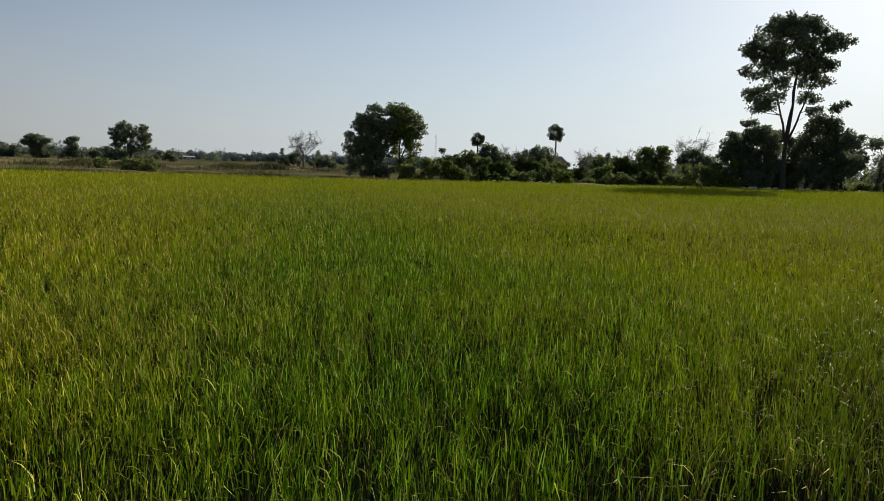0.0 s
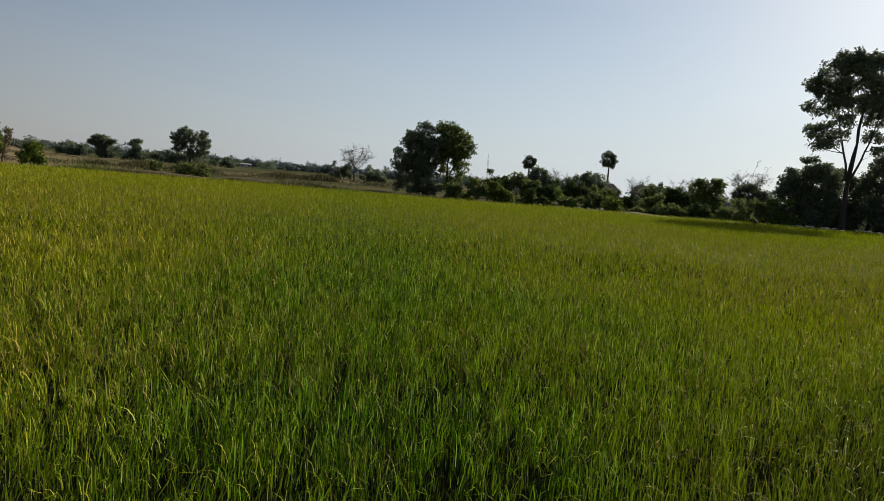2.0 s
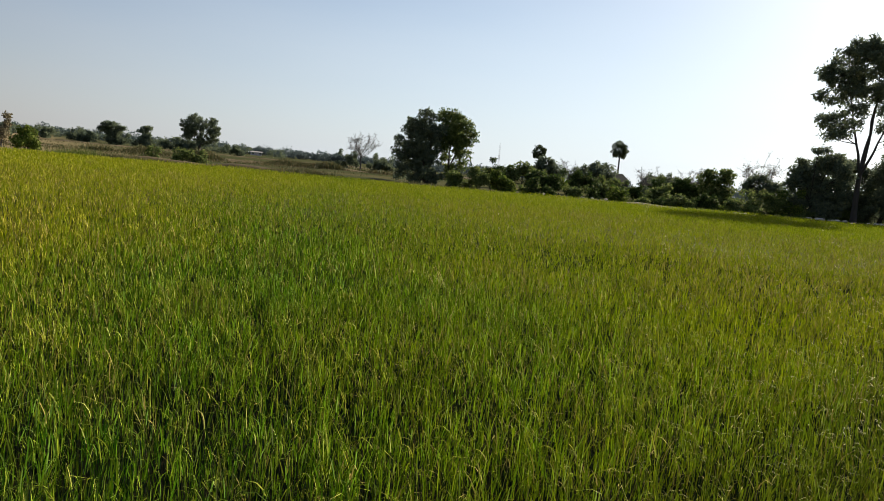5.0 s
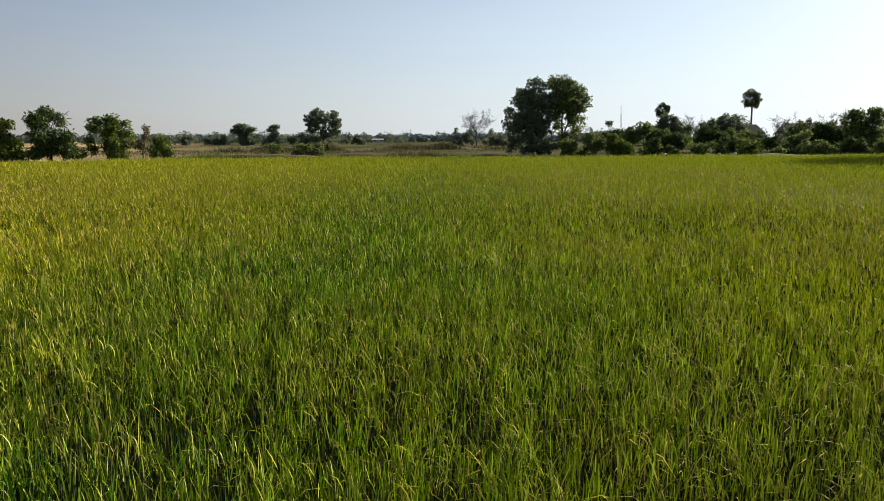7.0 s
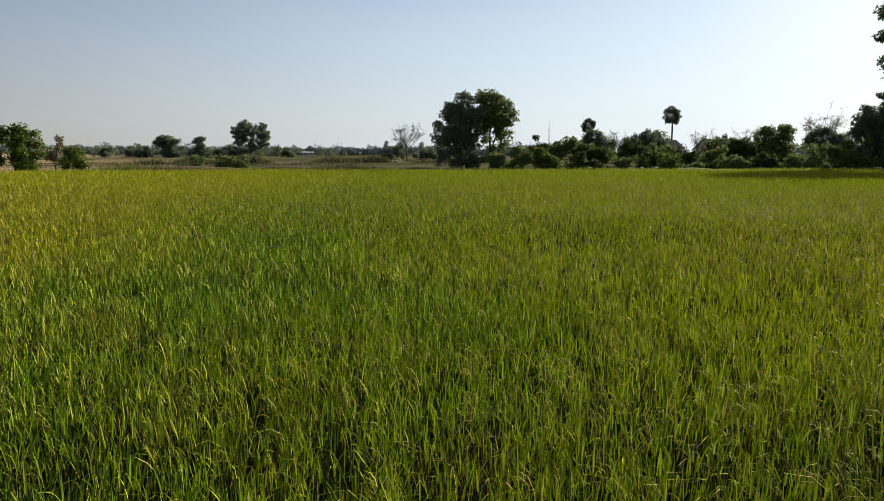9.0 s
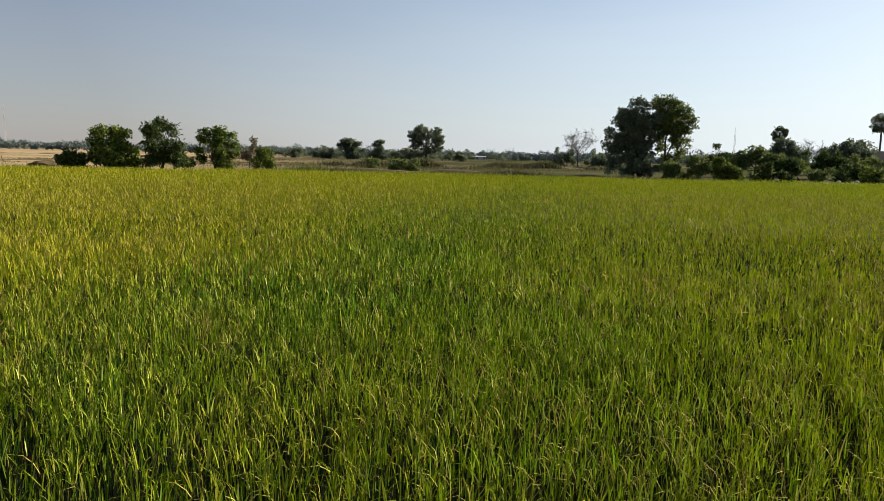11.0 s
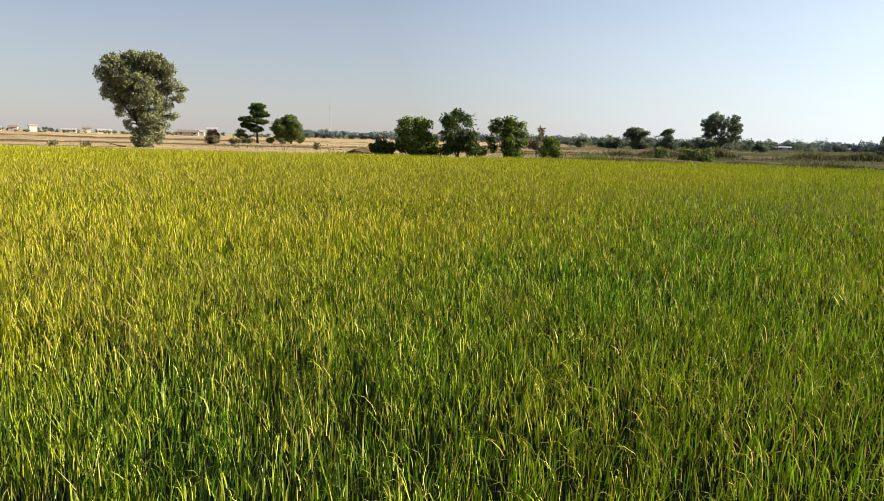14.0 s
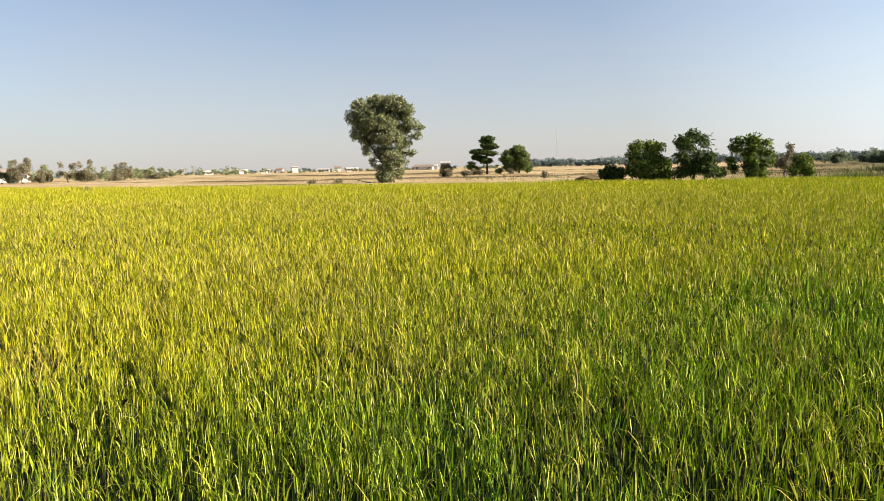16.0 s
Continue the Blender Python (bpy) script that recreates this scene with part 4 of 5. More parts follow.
tree(-3.95, 64.4, [(-0.5, 0.0, 6.4, 0.9, 0.9, 0.7), (0.5, -0.1, 6.5, 0.95, 0.9, 0.7), (1.3, -0.2, 5.6, 0.9, 0.8, 0.7), (-0.4, 0.1, 5.2, 0.9, 0.8, 0.7), (0.9, 0.2, 4.2, 0.9, 0.8, 0.7), (2.1, -0.2, 4.9, 0.6, 0.6, 0.55), (0.4, 0.3, 4.9, 1.1, 1.1, 0.9), (1.6, 0.1, 4.3, 0.7, 0.7, 0.6), (-0.3, -0.3, 3.8, 0.8, 0.8, 0.6), (1.0, 0.1, 3.7, 0.6, 0.6, 0.5), (1.8, 0.0, 3.2, 0.4, 0.4, 0.7), (0.3, 0.2, 1.6, 0.8, 0.8, 0.9), (1.2, 0.2, 2.2, 0.6, 0.6, 0.7), (1.0, 0.1, 1.0, 0.9, 0.8, 0.7), (-0.2, 0.2, 2.7, 0.7, 0.7, 0.6), (0.5, 0.0, 5.0, 1.6, 1.4, 1.4), (0.9, 0.0, 3.3, 0.9, 0.8, 0.8)],
     "tree with olive-green leaves grown into a darker tree", 141, LEAF_MID, fork=1.9, girth=0.2, stems=2, size=0.22, puff=0.35, fill=0.5, gap=0.85, deep=0.2, leaders=[(0.2, 0, 5.2), (1.4, 0, 4.8)])
shrub(-1.9, 61.6, [(-0.9, 0, 1.0, 0.9, 0.9, 0.8), (0.9, 0, 1.3, 1.0, 0.9, 0.9), (0.5, 0, 1.8, 0.6, 0.6, 0.5), (-0.1, 0, 0.6, 1.0, 0.9, 0.6)], "tangled green shrub at the edge of the rice", 142, LEAF_MID)
shrub(0.6, 62.2, [(-0.2, 0, 1.4, 0.9, 0.9, 0.8), (0.5, 0, 0.9, 1.0, 0.9, 0.8), (1.2, 0, 0.7, 0.6, 0.6, 0.6)], "tangled green shrub at the edge of the rice", 143, LEAF_BRIGHT)
shrub(0.0, 67.9, [(-0.4, 0, 2.2, 0.5, 0.5, 0.6), (0.5, 0, 2.3, 0.6, 0.6, 0.6), (0.0, 0, 3.0, 0.3, 0.3, 0.4), (0.2, 0, 1.3, 1.0, 0.9, 0.9)], "upright shrub with dark leaves", 144, LEAF_DEEP)
tree(3.4, 92, [(0, 0, 2.6, 1.6, 1.4, 1.2), (-1.8, 0, 1.8, 1.5, 1.3, 1.3), (1.6, 0, 2.0, 1.4, 1.3, 1.3)], "low tree with grey-green leaves", 145, LEAF_MID, fork=1.0, girth=0.14, size=0.28)
shrub(5.0, 74, [(-0.6, 0, 1.4, 1.3, 1.1, 1.2), (1.0, 0, 1.3, 1.0, 1.0, 1.1)], "dark arching shrub behind the rice", 146, LEAF_DEEP)
shrub(6.8, 75, [(0, 0, 1.3, 1.0, 0.9, 1.0)], "shrub with broad pale green leaves", 147, LEAF_BRIGHT, size=0.36)
tree(6.5, 100, [(0, 0, 3.6, 1.6, 1.5, 1.4), (-1.2, 0, 2.2, 1.6, 1.5, 1.6), (1.6, 0, 2.2, 1.6, 1.5, 1.6)], "rounded tree with dark leaves below a palm", 148, LEAF_HAZED, fork=1.6, girth=0.2, size=0.3)
sugar_palm(9.1, 188.8, 10.9, 2.1, "tall sugar palm with a small open head", 150)
sugar_palm(28.6, 182.0, 13.1, 2.5, "tall sugar palm with a dense round head", 151)
bare_tree(11.5, 122, 5.6, 4.2, "fine leafless tree among far trees", 152, girth=0.09)
tree(15.6, 119, [(-2.0, 0, 2.8, 2.4, 2.1, 2.2), (1.4, 0, 3.0, 2.5, 2.1, 2.3), (0.3, 0, 3.6, 1.8, 1.8, 1.8)], "broad dome-shaped tree with dense dark leaves", 153, LEAF_HAZED, fork=1.2, girth=0.3, stems=2, size=0.34)
bare_tree(24.7, 124, 6.0, 4.6, "leafless tree with spreading twigs", 154, girth=0.1)
tree(26.8, 118, [(-0.9, 0, 2.6, 1.8, 1.6, 1.6), (1.2, 0, 2.2, 1.8, 1.6, 1.6)], "low rounded tree with grey-green leaves before a house", 156, LEAF_MID, fork=1.0, girth=0.16, size=0.3)
shrub(12.1, 71.2, [(0, 0, 0.95, 0.9, 0.8, 0.8)], "shrub with broad shining leaves", 155, LEAF_BRIGHT, size=0.34)
# Deep green here puts the shade of denser woods into the leaf colour.
for k, (x, y, w, h, mat) in enumerate(((10.5, 92, 2.6, 3.0, LEAF_DEEP), (15.0, 95, 2.4, 2.7, LEAF_MID), (19.0, 92, 2.2, 3.0, LEAF_DEEP), (17.6, 80, 1.6, 2.2, LEAF_MID), (22.5, 100, 2.6, 3.6, LEAF_HAZED), (27.0, 104, 2.6, 3.6, LEAF_MID))):
    thicket(x, y, w, h, "dense tall shrub in the wooded edge", 160 + k, mat, size=0.26)
tree(21.6, 84.6, [(-0.3, 0, 2.4, 1.5, 1.3, 1.0), (0.9, 0, 1.5, 1.3, 1.2, 1.2), (-1.1, 0, 1.2, 1.2, 1.1, 1.1)], "low dense tree in the wooded edge", 170, LEAF_DEEP, fork=0.9, girth=0.14, stems=2, size=0.24)
tree(24.6, 83.0, [(-1.0, 0, 3.6, 1.2, 1.2, 1.0), (0.9, 0, 4.0, 1.1, 1.1, 1.1), (0, 0, 2.4, 2.2, 1.6, 1.4), (0.3, 0, 1.0, 2.3, 1.5, 1.0)], "ragged tree with open crown in the wooded edge", 171, LEAF_MID, fork=1.3, girth=0.16, stems=3, size=0.26)
bare_tree(22.8, 86, 5.0, 3.2, "thin leafless tree in the wooded edge", 172, girth=0.08)
bare_tree(36.6, 103.7, 8.0, 5.2, "thin leafless tree in the wooded edge", 173, girth=0.11, wisps=1)
tree(35.0, 101, [(0, 0, 3.4, 2.4, 1.8, 2.2), (2.6, 0, 2.6, 1.8, 1.6, 2.0)], "rounded tree with dark leaves", 174, LEAF_HAZED, fork=1.6, girth=0.2, size=0.3)
for k, (x, y, w, h, mat) in enumerate(((24.6, 73.4, 1.7, 2.3, LEAF_MID), (27.0, 73.6, 1.7, 2.6, LEAF_MID), (29.0, 73.0, 1.4, 2.6, LEAF_BRIGHT), (21.5, 74.5, 1.6, 1.8, LEAF_DEEP), (18.0, 74, 1.6, 1.5, LEAF_MID))):
    thicket(x, y, w, h, "tangled green shrub at the edge of the rice", 180 + k, mat, size=0.22)
rng_edge = np.random.default_rng(55)
for k in range(22):
    f = k / 21
    x = 3.0 + 47 * f + rng_edge.normal(0, 0.6)
    y = 66.0 + 11.5 * f + rng_edge.uniform(0, 5)
    w, h = rng_edge.uniform(0.8, 1.7), rng_edge.uniform(0.6, 1.7)
    # Deep green among these also stands in for shade, by colour.
    thicket(x, y, w, h, "tangled undergrowth shrub below the wooded edge", 400 + k, (LEAF_MID, LEAF_DEEP, LEAF_MID, LEAF_DEEP, LEAF_BRIGHT)[k % 5], size=0.2)
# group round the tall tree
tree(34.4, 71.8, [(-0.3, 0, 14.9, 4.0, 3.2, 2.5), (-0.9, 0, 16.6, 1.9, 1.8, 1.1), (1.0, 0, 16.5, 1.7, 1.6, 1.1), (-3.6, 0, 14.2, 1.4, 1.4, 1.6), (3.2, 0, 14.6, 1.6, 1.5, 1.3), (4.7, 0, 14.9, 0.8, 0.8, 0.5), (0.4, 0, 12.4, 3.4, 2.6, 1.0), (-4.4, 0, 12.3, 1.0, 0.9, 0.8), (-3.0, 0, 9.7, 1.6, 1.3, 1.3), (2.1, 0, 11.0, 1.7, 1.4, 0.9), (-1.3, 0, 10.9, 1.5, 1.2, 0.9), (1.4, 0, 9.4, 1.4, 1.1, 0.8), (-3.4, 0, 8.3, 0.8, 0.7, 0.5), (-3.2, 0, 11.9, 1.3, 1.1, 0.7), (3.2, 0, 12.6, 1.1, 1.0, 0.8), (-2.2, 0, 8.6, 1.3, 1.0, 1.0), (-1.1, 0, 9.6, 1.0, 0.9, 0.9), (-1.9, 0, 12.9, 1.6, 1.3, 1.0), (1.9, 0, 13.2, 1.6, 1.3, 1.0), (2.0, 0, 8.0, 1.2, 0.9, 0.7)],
     "very tall tree with slender trunk and open crown", 190, LEAF_HAZED, BARK, fork=5.6, girth=0.30, size=0.26, puff=0.42, fill=0.38, gap=0.95, flat=0.9, deep=0.12, leaders=[(0.2, 0.2, 15.6), (-2.0, -0.3, 12.8), (0.9, 0.3, 14.4), (1.7, -0.2, 11.0)])
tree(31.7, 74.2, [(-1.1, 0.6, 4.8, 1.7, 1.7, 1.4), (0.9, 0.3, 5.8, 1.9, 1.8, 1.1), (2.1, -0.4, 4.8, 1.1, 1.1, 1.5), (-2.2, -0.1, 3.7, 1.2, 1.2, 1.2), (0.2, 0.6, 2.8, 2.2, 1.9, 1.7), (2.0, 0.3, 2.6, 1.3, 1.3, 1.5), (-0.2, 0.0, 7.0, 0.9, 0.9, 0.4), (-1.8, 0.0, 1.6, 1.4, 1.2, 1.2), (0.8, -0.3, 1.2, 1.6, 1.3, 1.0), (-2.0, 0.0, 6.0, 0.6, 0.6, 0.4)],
     "dense dark tree beside a very tall one", 191, LEAF_HAZED, fork=1.6, girth=0.25, stems=2, size=0.26, puff=0.5, fill=0.75, gap=0.75, deep=0.2)
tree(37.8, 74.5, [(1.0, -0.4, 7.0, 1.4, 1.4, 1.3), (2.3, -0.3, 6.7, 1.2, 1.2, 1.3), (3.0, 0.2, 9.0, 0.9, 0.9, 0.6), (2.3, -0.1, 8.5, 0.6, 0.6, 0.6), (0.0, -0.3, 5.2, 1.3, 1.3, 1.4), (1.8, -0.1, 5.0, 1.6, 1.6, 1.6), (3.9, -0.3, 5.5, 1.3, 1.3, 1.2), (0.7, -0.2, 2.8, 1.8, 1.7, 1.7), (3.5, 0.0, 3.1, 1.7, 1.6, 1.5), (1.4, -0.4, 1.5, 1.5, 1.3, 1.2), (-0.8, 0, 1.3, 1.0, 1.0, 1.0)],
     "dense dark tree beside a very tall one", 192, LEAF_HAZED, fork=1.8, girth=0.26, stems=2, size=0.26, puff=0.5, fill=0.75, gap=0.75, deep=0.2)
tree(35.4, 79.0, [(-1.6, 0, 3.6, 1.6, 1.5, 1.2), (0.6, 0, 4.4, 1.5, 1.4, 1.1), (-0.4, 0, 1.8, 2.2, 1.7, 1.5), (1.8, 0, 2.4, 1.4, 1.3, 1.4), (1.5, 0, 6.0, 1.1, 1.0, 0.9), (2.7, 0, 5.0, 1.0, 0.9, 1.2), (3.1, 0, 3.3, 1.3, 1.1, 1.5), (2.9, 0, 1.3, 1.4, 1.2, 1.2), (-0.6, 0, 5.8, 1.2, 1.0, 1.0)], "dark leafy tree behind the very tall one", 189, LEAF_HAZED, fork=1.4, girth=0.2, stems=2, size=0.26, fill=0.9, deep=0.15)
tree(42.6, 76.0, [(-0.4, 0, 4.9, 1.3, 1.3, 1.2), (0.8, 0, 3.4, 1.7, 1.5, 1.6), (-1.0, 0, 2.2, 1.7, 1.5, 1.8)], "dark leafy tree in a thicket", 193, LEAF_HAZED, fork=1.6, girth=0.2, size=0.28)
tree(46.7, 76.0, [(-1.0, 0, 5.6, 1.2, 1.2, 0.9), (0.9, 0, 5.0, 1.2, 1.2, 0.9), (0, 0, 3.8, 1.7, 1.5, 1.0), (0, 0, 2.0, 1.9, 1.6, 1.3)], "tree with tufted open crown in a thicket", 194, LEAF_HAZED, fork=2.2, girth=0.2, size=0.5, droop=0.9, slim=0.25)
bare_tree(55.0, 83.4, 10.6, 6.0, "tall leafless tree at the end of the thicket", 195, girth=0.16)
tree(51.5, 80.0, [(0, 0, 3.0, 2.2, 1.8, 2.4), (2.6, 0, 2.6, 2.0, 1.8, 2.2)], "dark leafy tree in a thicket", 196, LEAF_HAZED, fork=1.4, girth=0.2, size=0.28)
# scrub over the stubble
for k, (x, y, w, h, mat) in enumerate(((-197.4, -11.1, 3.0, 5.4, LEAF_DRY), (-202, -16, 3.4, 4.8, LEAF_OLIVE), (-196.0, -6.5, 2.4, 4.0, LEAF_OLIVE), (-197.7, -1.5, 2.0, 4.6, LEAF_DRY), (-187.8, 2.3, 3.0, 4.6, LEAF_DRY), (-189.5, 5.2, 2.4, 3.6, LEAF_OLIVE), (-193, -7, 2.8, 2.2, LEAF_DRY), (-207.7, 11.1, 2.8, 4.6, LEAF_DRY), (-209, 14.5, 2.0, 3.2, LEAF_OLIVE), (-227, 18.8, 2.3, 3.2, LEAF_OLIVE), (-226, 23.5, 1.8, 3.4, LEAF_OLIVE), (-192, -20, 3.2, 5.2, LEAF_OLIVE), (-200, 8, 3.2, 1.8, LEAF_DRY), (-205, 3, 3.4, 2.2, LEAF_OLIVE), (-214, 20, 3.0, 1.6, LEAF_DRY))):
    thicket(x, y, w, h, "straggling dusty scrub tree on dry land", 200 + k, mat, fork=1.2, size=0.34)
for k, (x, y, w, h) in enumerate(((-96.5, 52.5, 1.3, 1.4), (-94.5, 55.0, 1.0, 1.2), (-67.7, 50.9, 0.5, 0.9), (-72, 24, 0.4, 0.7), (-70.5, 26.5, 0.5, 0.6), (-123, 66, 1.4, 2.4), (-112, 74, 0.7, 1.4), (-60, 2.5, 0.4, 0.7))):
    shrub(x, y, [(0, 0, h * 0.5, w, w * 0.8, h * 0.5)], "small dry bush on the stubble", 220 + k, LEAF_DRY, size=0.2, girth=0.05)


# ---- far woods ----
def far_woods(points, depth, count, height, size, label, seed, mat=LEAF_FAR_HAZE):
    """A long belt of far trees in one sheet of leaves."""
    rng = np.random.default_rng(seed)
    pts = np.array(points, float)
    seg = np.linalg.norm(np.diff(pts, axis=0), axis=1)
    crowns = []
    for k in range(count):
        w = rng.choice(len(seg), p=seg / seg.sum())
        f = rng.uniform()
        x, y = pts[w] * (1 - f) + pts[w + 1] * f + rng.normal(0, depth, 2)
        h = height * rng.uniform(0.55, 1.0) * (1.35 if rng.uniform() < 0.08 else 1.0)
        r = h * rng.uniform(0.5, 1.0)
        crowns.append((x, y, h * 0.5, r, r, h * 0.5))
    crowns = np.array(crowns)
    n = count * 130
    which = rng.integers(0, count, n)
    d = unit(rng.normal(0, 1, (n, 3)))
    # each crown is a heap of uneven knobs
    knobs = crowns[:, None, :3] + unit(rng.normal(0, 1, (count, 7, 3))) * crowns[:, None, 3:] * rng.uniform(0.35, 0.75, (count, 7, 1))
    c = knobs[which, rng.integers(0, 7, n)] + d * crowns[which, 3:] * 0.36 * rng.uniform(0, 1, (n, 1)) ** 0.4
    keep = c[:, 2] > 0
    v, t = leaves(rng, c[keep], d[keep], size * 0.45, 0.0, 1.0)
    ob = new("far_woods", tri_mesh("far_woods", v, t))
    ob.data.materials.append(mat)
    tagged(ob, label, "woods", kind="stuff")


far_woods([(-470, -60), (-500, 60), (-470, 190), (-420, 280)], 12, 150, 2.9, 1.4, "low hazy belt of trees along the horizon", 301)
far_woods([(-300, -70), (-290, -20), (-285, 30), (-300, 60)], 9, 70, 4.6, 1.0, "dusty belt of scrub behind the stubble", 306, LEAF_OLIVE)
far_woods([(-158, 188), (-133, 206), (-112, 219), (-96, 230), (-80, 238)], 5, 60, 4.4, 0.9, "dark belt of bushes and low trees beyond the dry land", 307, LEAF_HAZED)
far_woods([(-408, 10), (-404, 110), (-385, 175), (-345, 235)], 7, 70, 2.0, 0.8, "low dusty scrub before the far houses", 305, LEAF_OLIVE)
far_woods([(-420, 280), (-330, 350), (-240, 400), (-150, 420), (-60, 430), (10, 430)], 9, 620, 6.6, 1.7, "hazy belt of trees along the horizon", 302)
far_woods([(-20, 260), (40, 240), (110, 220), (180, 190)], 10, 150, 6.0, 1.3, "hazy grey-green woods behind the wooded edge", 303)
far_woods([(60, 130), (90, 110), (120, 90), (150, 50)], 8, 80, 6.5, 0.9, "grey-green woods behind the thicket", 304, LEAF_MID)


# ---- buildings ----
def box(x0, x1, y0, y1, z0, z1, bevel=0.0):
    bm = bmesh.new()
    bmesh.ops.create_cube(bm, size=1.0)
    for v in bm.verts:
        v.co = Vector(((x0 + x1) / 2 + v.co.x * (x1 - x0), (y0 + y1) / 2 + v.co.y * (y1 - y0), (z0 + z1) / 2 + v.co.z * (z1 - z0)))
    if bevel:
        bmesh.ops.bevel(bm, geom=bm.edges[:], offset=bevel, segments=1, affect="EDGES")
    me = bpy.data.meshes.new("box")
    bm.to_mesh(me)
    bm.free()
    return me


def gable(w, d, z, rise, over=0.4, thick=0.12, ridge=1.0):
    """Sloping sheets that meet at a ridge along x, with eaves; a short ridge makes a hipped roof."""
    bm = bmesh.new()
    hw, hd = w / 2 + over, d / 2 + over
    drop = rise * over / (d / 2)
    rows = []
    for dz in (0, thick):
        rows.append([[bm.verts.new((sx * hw * (ridge if y == 0 else 1.0), y, zz + dz)) for y, zz in ((-hd, z - drop), (0, z + rise), (hd, z - drop))] for sx in (-1, 1)])
    lo, hi = rows
    for k in range(2):
        bm.faces.new((hi[0][k], hi[1][k], hi[1][k + 1], hi[0][k + 1]))
        bm.faces.new((lo[0][k + 1], lo[1][k + 1], lo[1][k], lo[0][k]))
    if ridge < 1.0:
        for s in (0, 1):
            bm.faces.new(hi[s])
            bm.faces.new(lo[s])
    for s in (0, 1):
        for k in range(2 if ridge == 1.0 else 0):
            bm.faces.new((lo[s][k], hi[s][k], hi[s][k + 1], lo[s][k + 1]))
    if ridge < 1.0:
        for s in (0, 1):
            bm.faces.new((lo[s][0], hi[s][0], hi[s][2], lo[s][2]))
    for k in (0, 2):
        bm.faces.new((lo[0][k], lo[1][k], hi[1][k], hi[0][k]))
    bmesh.ops.recalc_face_normals(bm, faces=bm.faces[:])
    me = bpy.data.meshes.new("roof")
    bm.to_mesh(me)
    bm.free()
    return me


def gable_walls(w, d, z, rise, thick=0.2):
    """Four walls with pointed ends, hollow inside."""
    bm = bmesh.new()
    ring = []
    for inset in (0, thick):
        a, b = w / 2 - inset, d / 2 - inset
        ring.append([bm.verts.new(p) for p in ((-a, -b, 0), (a, -b, 0), (a, b, 0), (-a, b, 0), (-a, -b, z), (a, -b, z), (a, b, z), (-a, b, z), (-a, 0, z + rise * (1 - inset * 2 / d)), (a, 0, z + rise * (1 - inset * 2 / d)))])
    for r, flip in zip(ring, (False, True)):
        for f in ((0, 1, 5, 4), (1, 2, 6, 9, 5), (2, 3, 7, 6), (3, 0, 4, 8, 7)):
            vs = [r[i] for i in f]
            bm.faces.new(vs[::-1] if flip else vs)
    me = bpy.data.meshes.new("wall")
    bm.to_mesh(me)
    bm.free()
    return me


def house(x, y, w, d, z, rise, wall_mat, roof_mat, label, turn=0.0, openings=3, ridge=1.0):
    sill, head = z * 0.42, z * 0.86
    root = thing("house", facing(x, y) @ pose(0, 0, 0, 0, 0, turn), label, "house", "houses beyond the fields")
    part("wall", gable_walls(w, d, z, rise if ridge == 1.0 else 0.02), wall_mat, root)
    part("roof", gable(w, d, z, rise, ridge=ridge), roof_mat, root)
    for k in range(openings):
        cx = (k + 0.5) / openings * w - w / 2
        if k == openings // 2:
            part("door", box(cx - 0.5, cx + 0.5, -d / 2 - 0.06, -d / 2 - 0.003, 0.02, head, 0.02), PINK, root)
        else:
            win = part("window", box(cx - 0.6, cx + 0.6, -d / 2 - 0.07, -d / 2 - 0.003, sill, head, 0.02), TIMBER, root)
            part("pane", box(cx - 0.5, cx + 0.5, -d / 2 - 0.09, -d / 2 - 0.073, sill + 0.1, head - 0.1), DARK_GLASS, win)
    return root


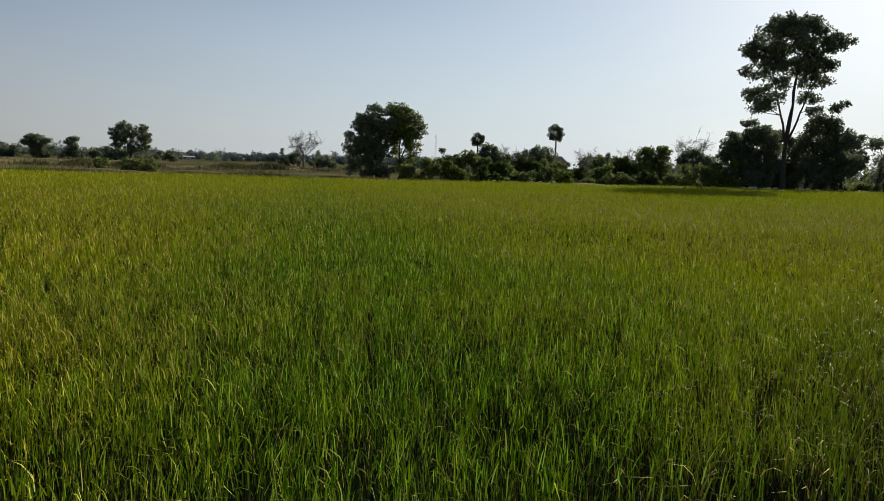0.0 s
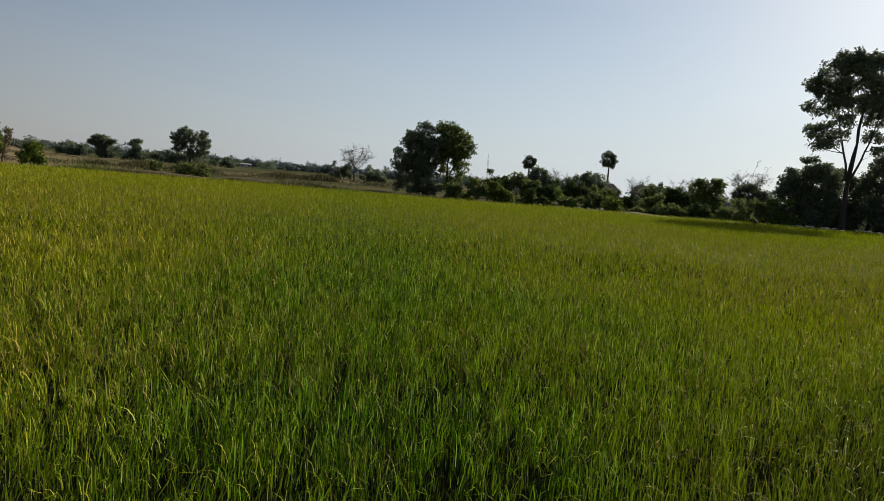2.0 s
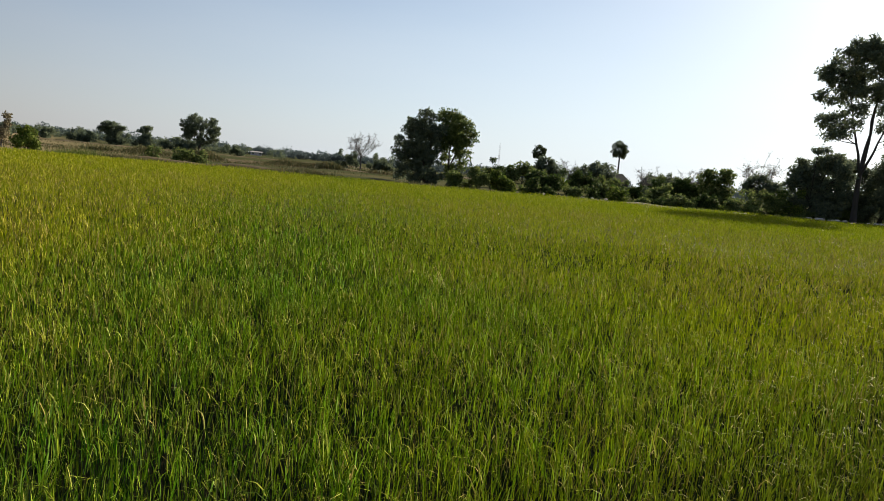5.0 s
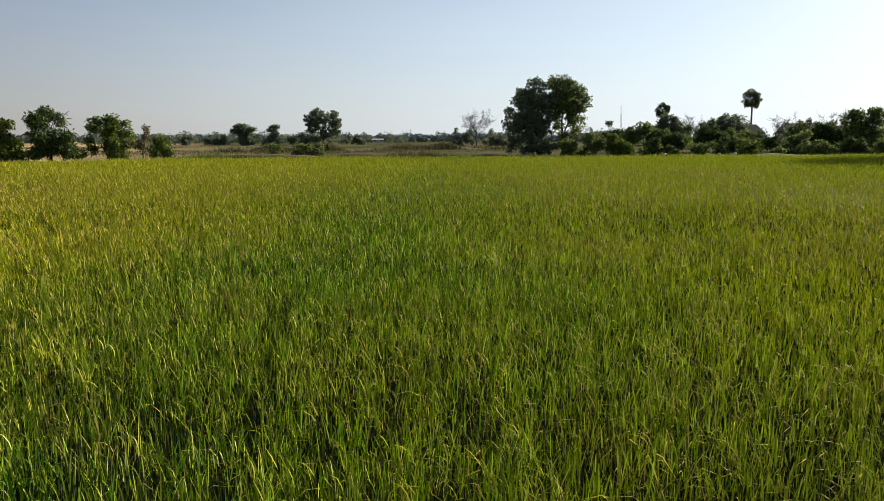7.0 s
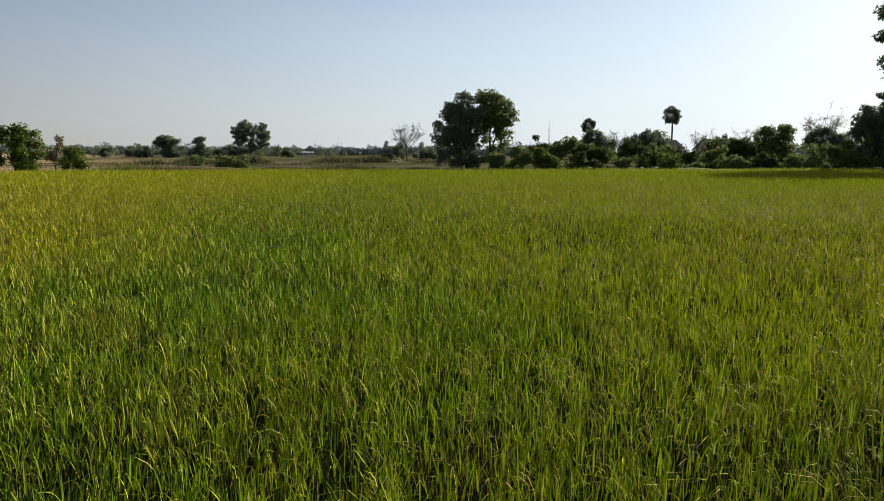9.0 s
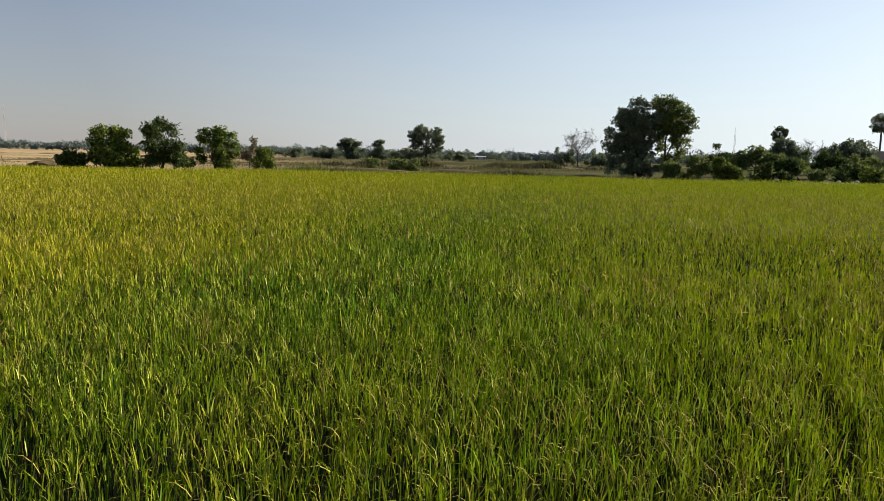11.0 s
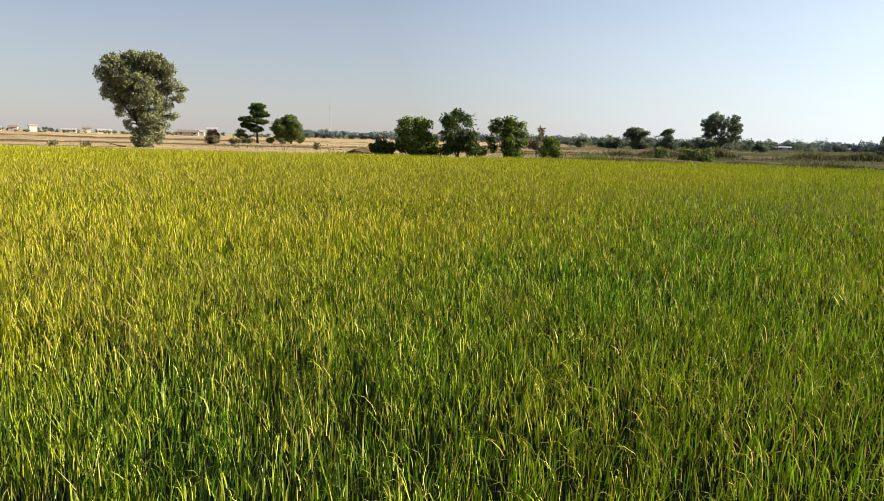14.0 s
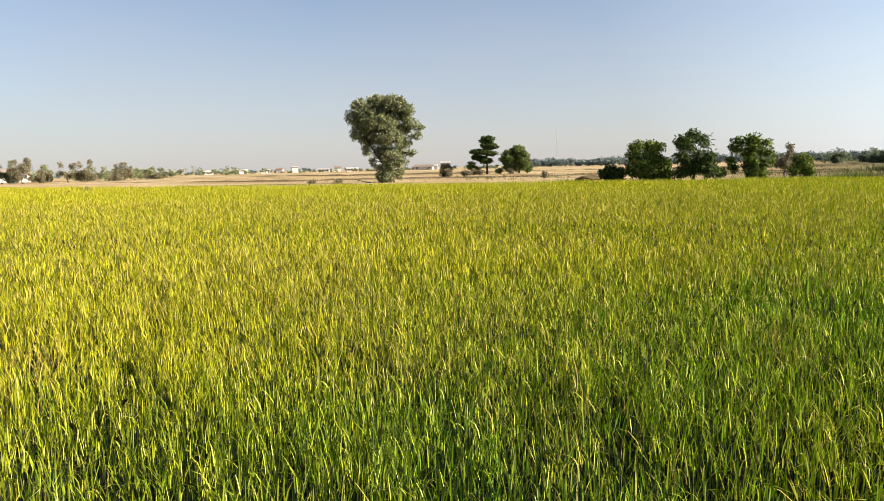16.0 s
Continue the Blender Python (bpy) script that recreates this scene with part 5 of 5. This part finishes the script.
for x, y, w, d, z, rise, wm, rm, label, turn in (
        (-435.7, 45.7, 5.0, 5.0, 2.0, 0.6, PLASTER, ROOF_GREY, "small white house with grey roof, far off", 10),
        (-427.1, 99.4, 5.5, 5.0, 2.2, 0.4, PLASTER, ROOF_GREY, "white block-shaped house far off", 0),
        (-423.0, 115.8, 3.6, 5.0, 3.4, 0.5, PLASTER, ROOF_GREY, "two-storey white house far off", 5),
        (-418.2, 132.6, 7.0, 5.0, 1.7, 0.6, PLASTER, ROOF_GREY, "long low white shed far off", -8),
        (-420.0, 84.1, 5.0, 5.0, 1.9, 1.0, PINK, ROOF_GREY, "small house with grey roof, far off", 12),
        (-412.9, 148.7, 7.0, 5.0, 1.7, 0.9, PINK, ROOF_GREY, "low pinkish house with grey roof, far off", 4),
        (-387.2, 185.0, 11.0, 6.0, 2.0, 1.2, PINK, ROOF_RED, "long pinkish house with clay roof, far off", -6),
        (-408.3, 210.2, 6.0, 6.0, 4.0, 1.2, PINK, ROOF_GREY, "tall grey-roofed house far off", 0),
        (-424.0, 107.0, 4.0, 4.0, 2.4, 0.8, PINK, ROOF_RED, "small house with clay roof, far off", -10),
        (-430.0, 66.0, 6.0, 5.0, 1.8, 0.8, PINK, ROOF_GREY, "low house with grey roof, far off", 6),
        (-416.0, 140.5, 4.0, 5.0, 2.6, 0.9, PLASTER, ROOF_RED, "white house with clay roof, far off", 0),
        (-400.0, 172.0, 8.0, 6.0, 2.2, 1.2, PINK, ROOF_RED, "pinkish house with clay roof, far off", 8),
        (-396.0, 196.0, 5.0, 5.0, 2.4, 1.0, PLASTER, ROOF_GREY, "pale house with grey roof, far off", -4),
        (-228.7, -16.4, 9.0, 6.0, 2.4, 1.2, PINK, ROOF_RED, "pinkish house behind dusty scrub", 15),
        (-141.0, 397.6, 6.0, 5.0, 1.7, 0.5, PLASTER, ROOF_GREY, "pale shed before the far belt of trees", 5),
        (29.8, 137.2, 5.6, 6.0, 2.7, 1.4, TIMBER, THATCH, "timber house with hipped brown-grey roof among trees", 14),
        (20.3, 138.8, 6.5, 6.0, 2.6, 1.4, TIMBER, THATCH, "timber house with hipped dark roof beside a palm", 14)):
    house(x, y, w, d, z, rise, wm, rm, label, turn, 1 if w < 6 else 3, 0.8 if wm is TIMBER else 1.0)


def lattice_mast(x, y, height, label):
    root = thing("radio_mast", facing(x, y), label, "mast")
    for k in range(3):
        a = k * 2 * math.pi / 3
        v, t = tube([(math.cos(a) * 0.55, math.sin(a) * 0.55, -0.1), (math.cos(a) * 0.4, math.sin(a) * 0.4, height * 0.9)], [0.085, 0.065], 5)
        part("leg", tri_mesh("leg", v, t, True), STEEL, root)
    for j in range(int(height / 2.0)):
        z = j * 2.0 * 0.9
        pieces = []
        for k in range(3):
            a, b = k * 2 * math.pi / 3, (k + 1) * 2 * math.pi / 3
            pieces.append(tube([(math.cos(a) * 0.5, math.sin(a) * 0.5, z), (math.cos(b) * 0.5, math.sin(b) * 0.5, z + 1.8)], [0.04, 0.04], 4))
        v, t = joined(pieces)
        part("brace", tri_mesh("brace", v, t), STEEL, root)
    v, t = tube([(0, 0, height * 0.88), (0, 0, height)], [0.09, 0.06], 6)
    part("antenna", tri_mesh("antenna", v, t, True), STEEL, root)


lattice_mast(-4.5, 451.9, 21.9, "thin steel lattice mast on the horizon")
lattice_mast(-403.9, 294.3, 25.9, "thin steel lattice mast on the horizon")


# ---- rubble and litter on the bank ----
def rubble(x, y, size, seed):
    rng = np.random.default_rng(seed)
    bm = bmesh.new()
    bmesh.ops.create_icosphere(bm, subdivisions=2, radius=1.0)
    for v in bm.verts:
        v.co *= 1 + 0.55 * noise.noise(v.co * 1.4 + Vector((seed, 0, 0)))
        v.co.x *= size * rng.uniform(0.98, 1.02) * 1.3
        v.co.y *= size
        v.co.z = v.co.z * size * 0.55 + size * 0.4
    me = bpy.data.meshes.new("rubble_lump")
    bm.to_mesh(me)
    bm.free()
    me.materials.append(STONE)
    ob = new("rubble_lump", me)
    ob.matrix_world = pose(x, y, 0.4, 0, 0, rng.uniform(0, 180))
    tagged(ob, "pale lump of rubble on the grassy bank", "rubble", "rubble on the bank")


rr = np.random.default_rng(77)
for k in range(26):
    f = rr.uniform()
    rubble(27.5 + 9.5 * f + rr.normal(0, 0.4), 66.8 + 2.0 * f + rr.normal(0, 0.5), rr.uniform(0.07, 0.2), k)
for k, (x, y) in enumerate(((8.0, 63.5), (8.9, 63.9), (10.2, 64.6), (4.6, 62.5), (39.5, 70.5), (42.0, 71.5))):
    rubble(x, y, 0.13, 60 + k)


def soil_heap(x, y, w, h, seed):
    bm = bmesh.new()
    bmesh.ops.create_uvsphere(bm, u_segments=20, v_segments=10, radius=1.0)
    for v in bm.verts:
        lump = 1 + 0.35 * noise.noise(v.co * 1.8 + Vector((seed, 0, 0))) + 0.12 * noise.noise(v.co * 6)
        v.co = Vector((v.co.x * w * lump, v.co.y * w * 0.6 * lump, max(v.co.z, -0.15) * h * lump))
    me = bpy.data.meshes.new("soil_heap")
    bm.to_mesh(me)
    bm.free()
    me.materials.append(SOIL)
    ob = new("soil_heap", me)
    ob.matrix_world = facing(x, y)
    tagged(ob, "low heap of dark crumbly soil at the field's edge", "heap")


soil_heap(-53.5, 46.2, 1.5, 0.5, 3)
soil_heap(-58.0, 50.0, 0.8, 0.3, 8)


def fallen_branch(x, y, seed):
    rng = np.random.default_rng(seed)
    root = thing("fallen_branch", facing(x, y), "dry fallen branch lying on the stubble", "branch")
    main = wander(rng, (-0.9, 0, 0.42), (0.9, 0.2, 0.04), 8, 0.05)
    v, t = tube(main, np.linspace(0.025, 0.06, 8), 6)
    part("stem", tri_mesh("stem", v, t, True), BARK, root)
    for k in range(5):
        a = main[rng.integers(0, 5)]
        v, t = tube(wander(rng, a, a + rng.normal(0, 0.25, 3) + [-0.2, 0, 0.15], 4, 0.08), np.linspace(0.02, 0.008, 4), 4)
        part("twig", tri_mesh("twig", v, t, True), BARK, root)


fallen_branch(-75.6, 31.2, 5)
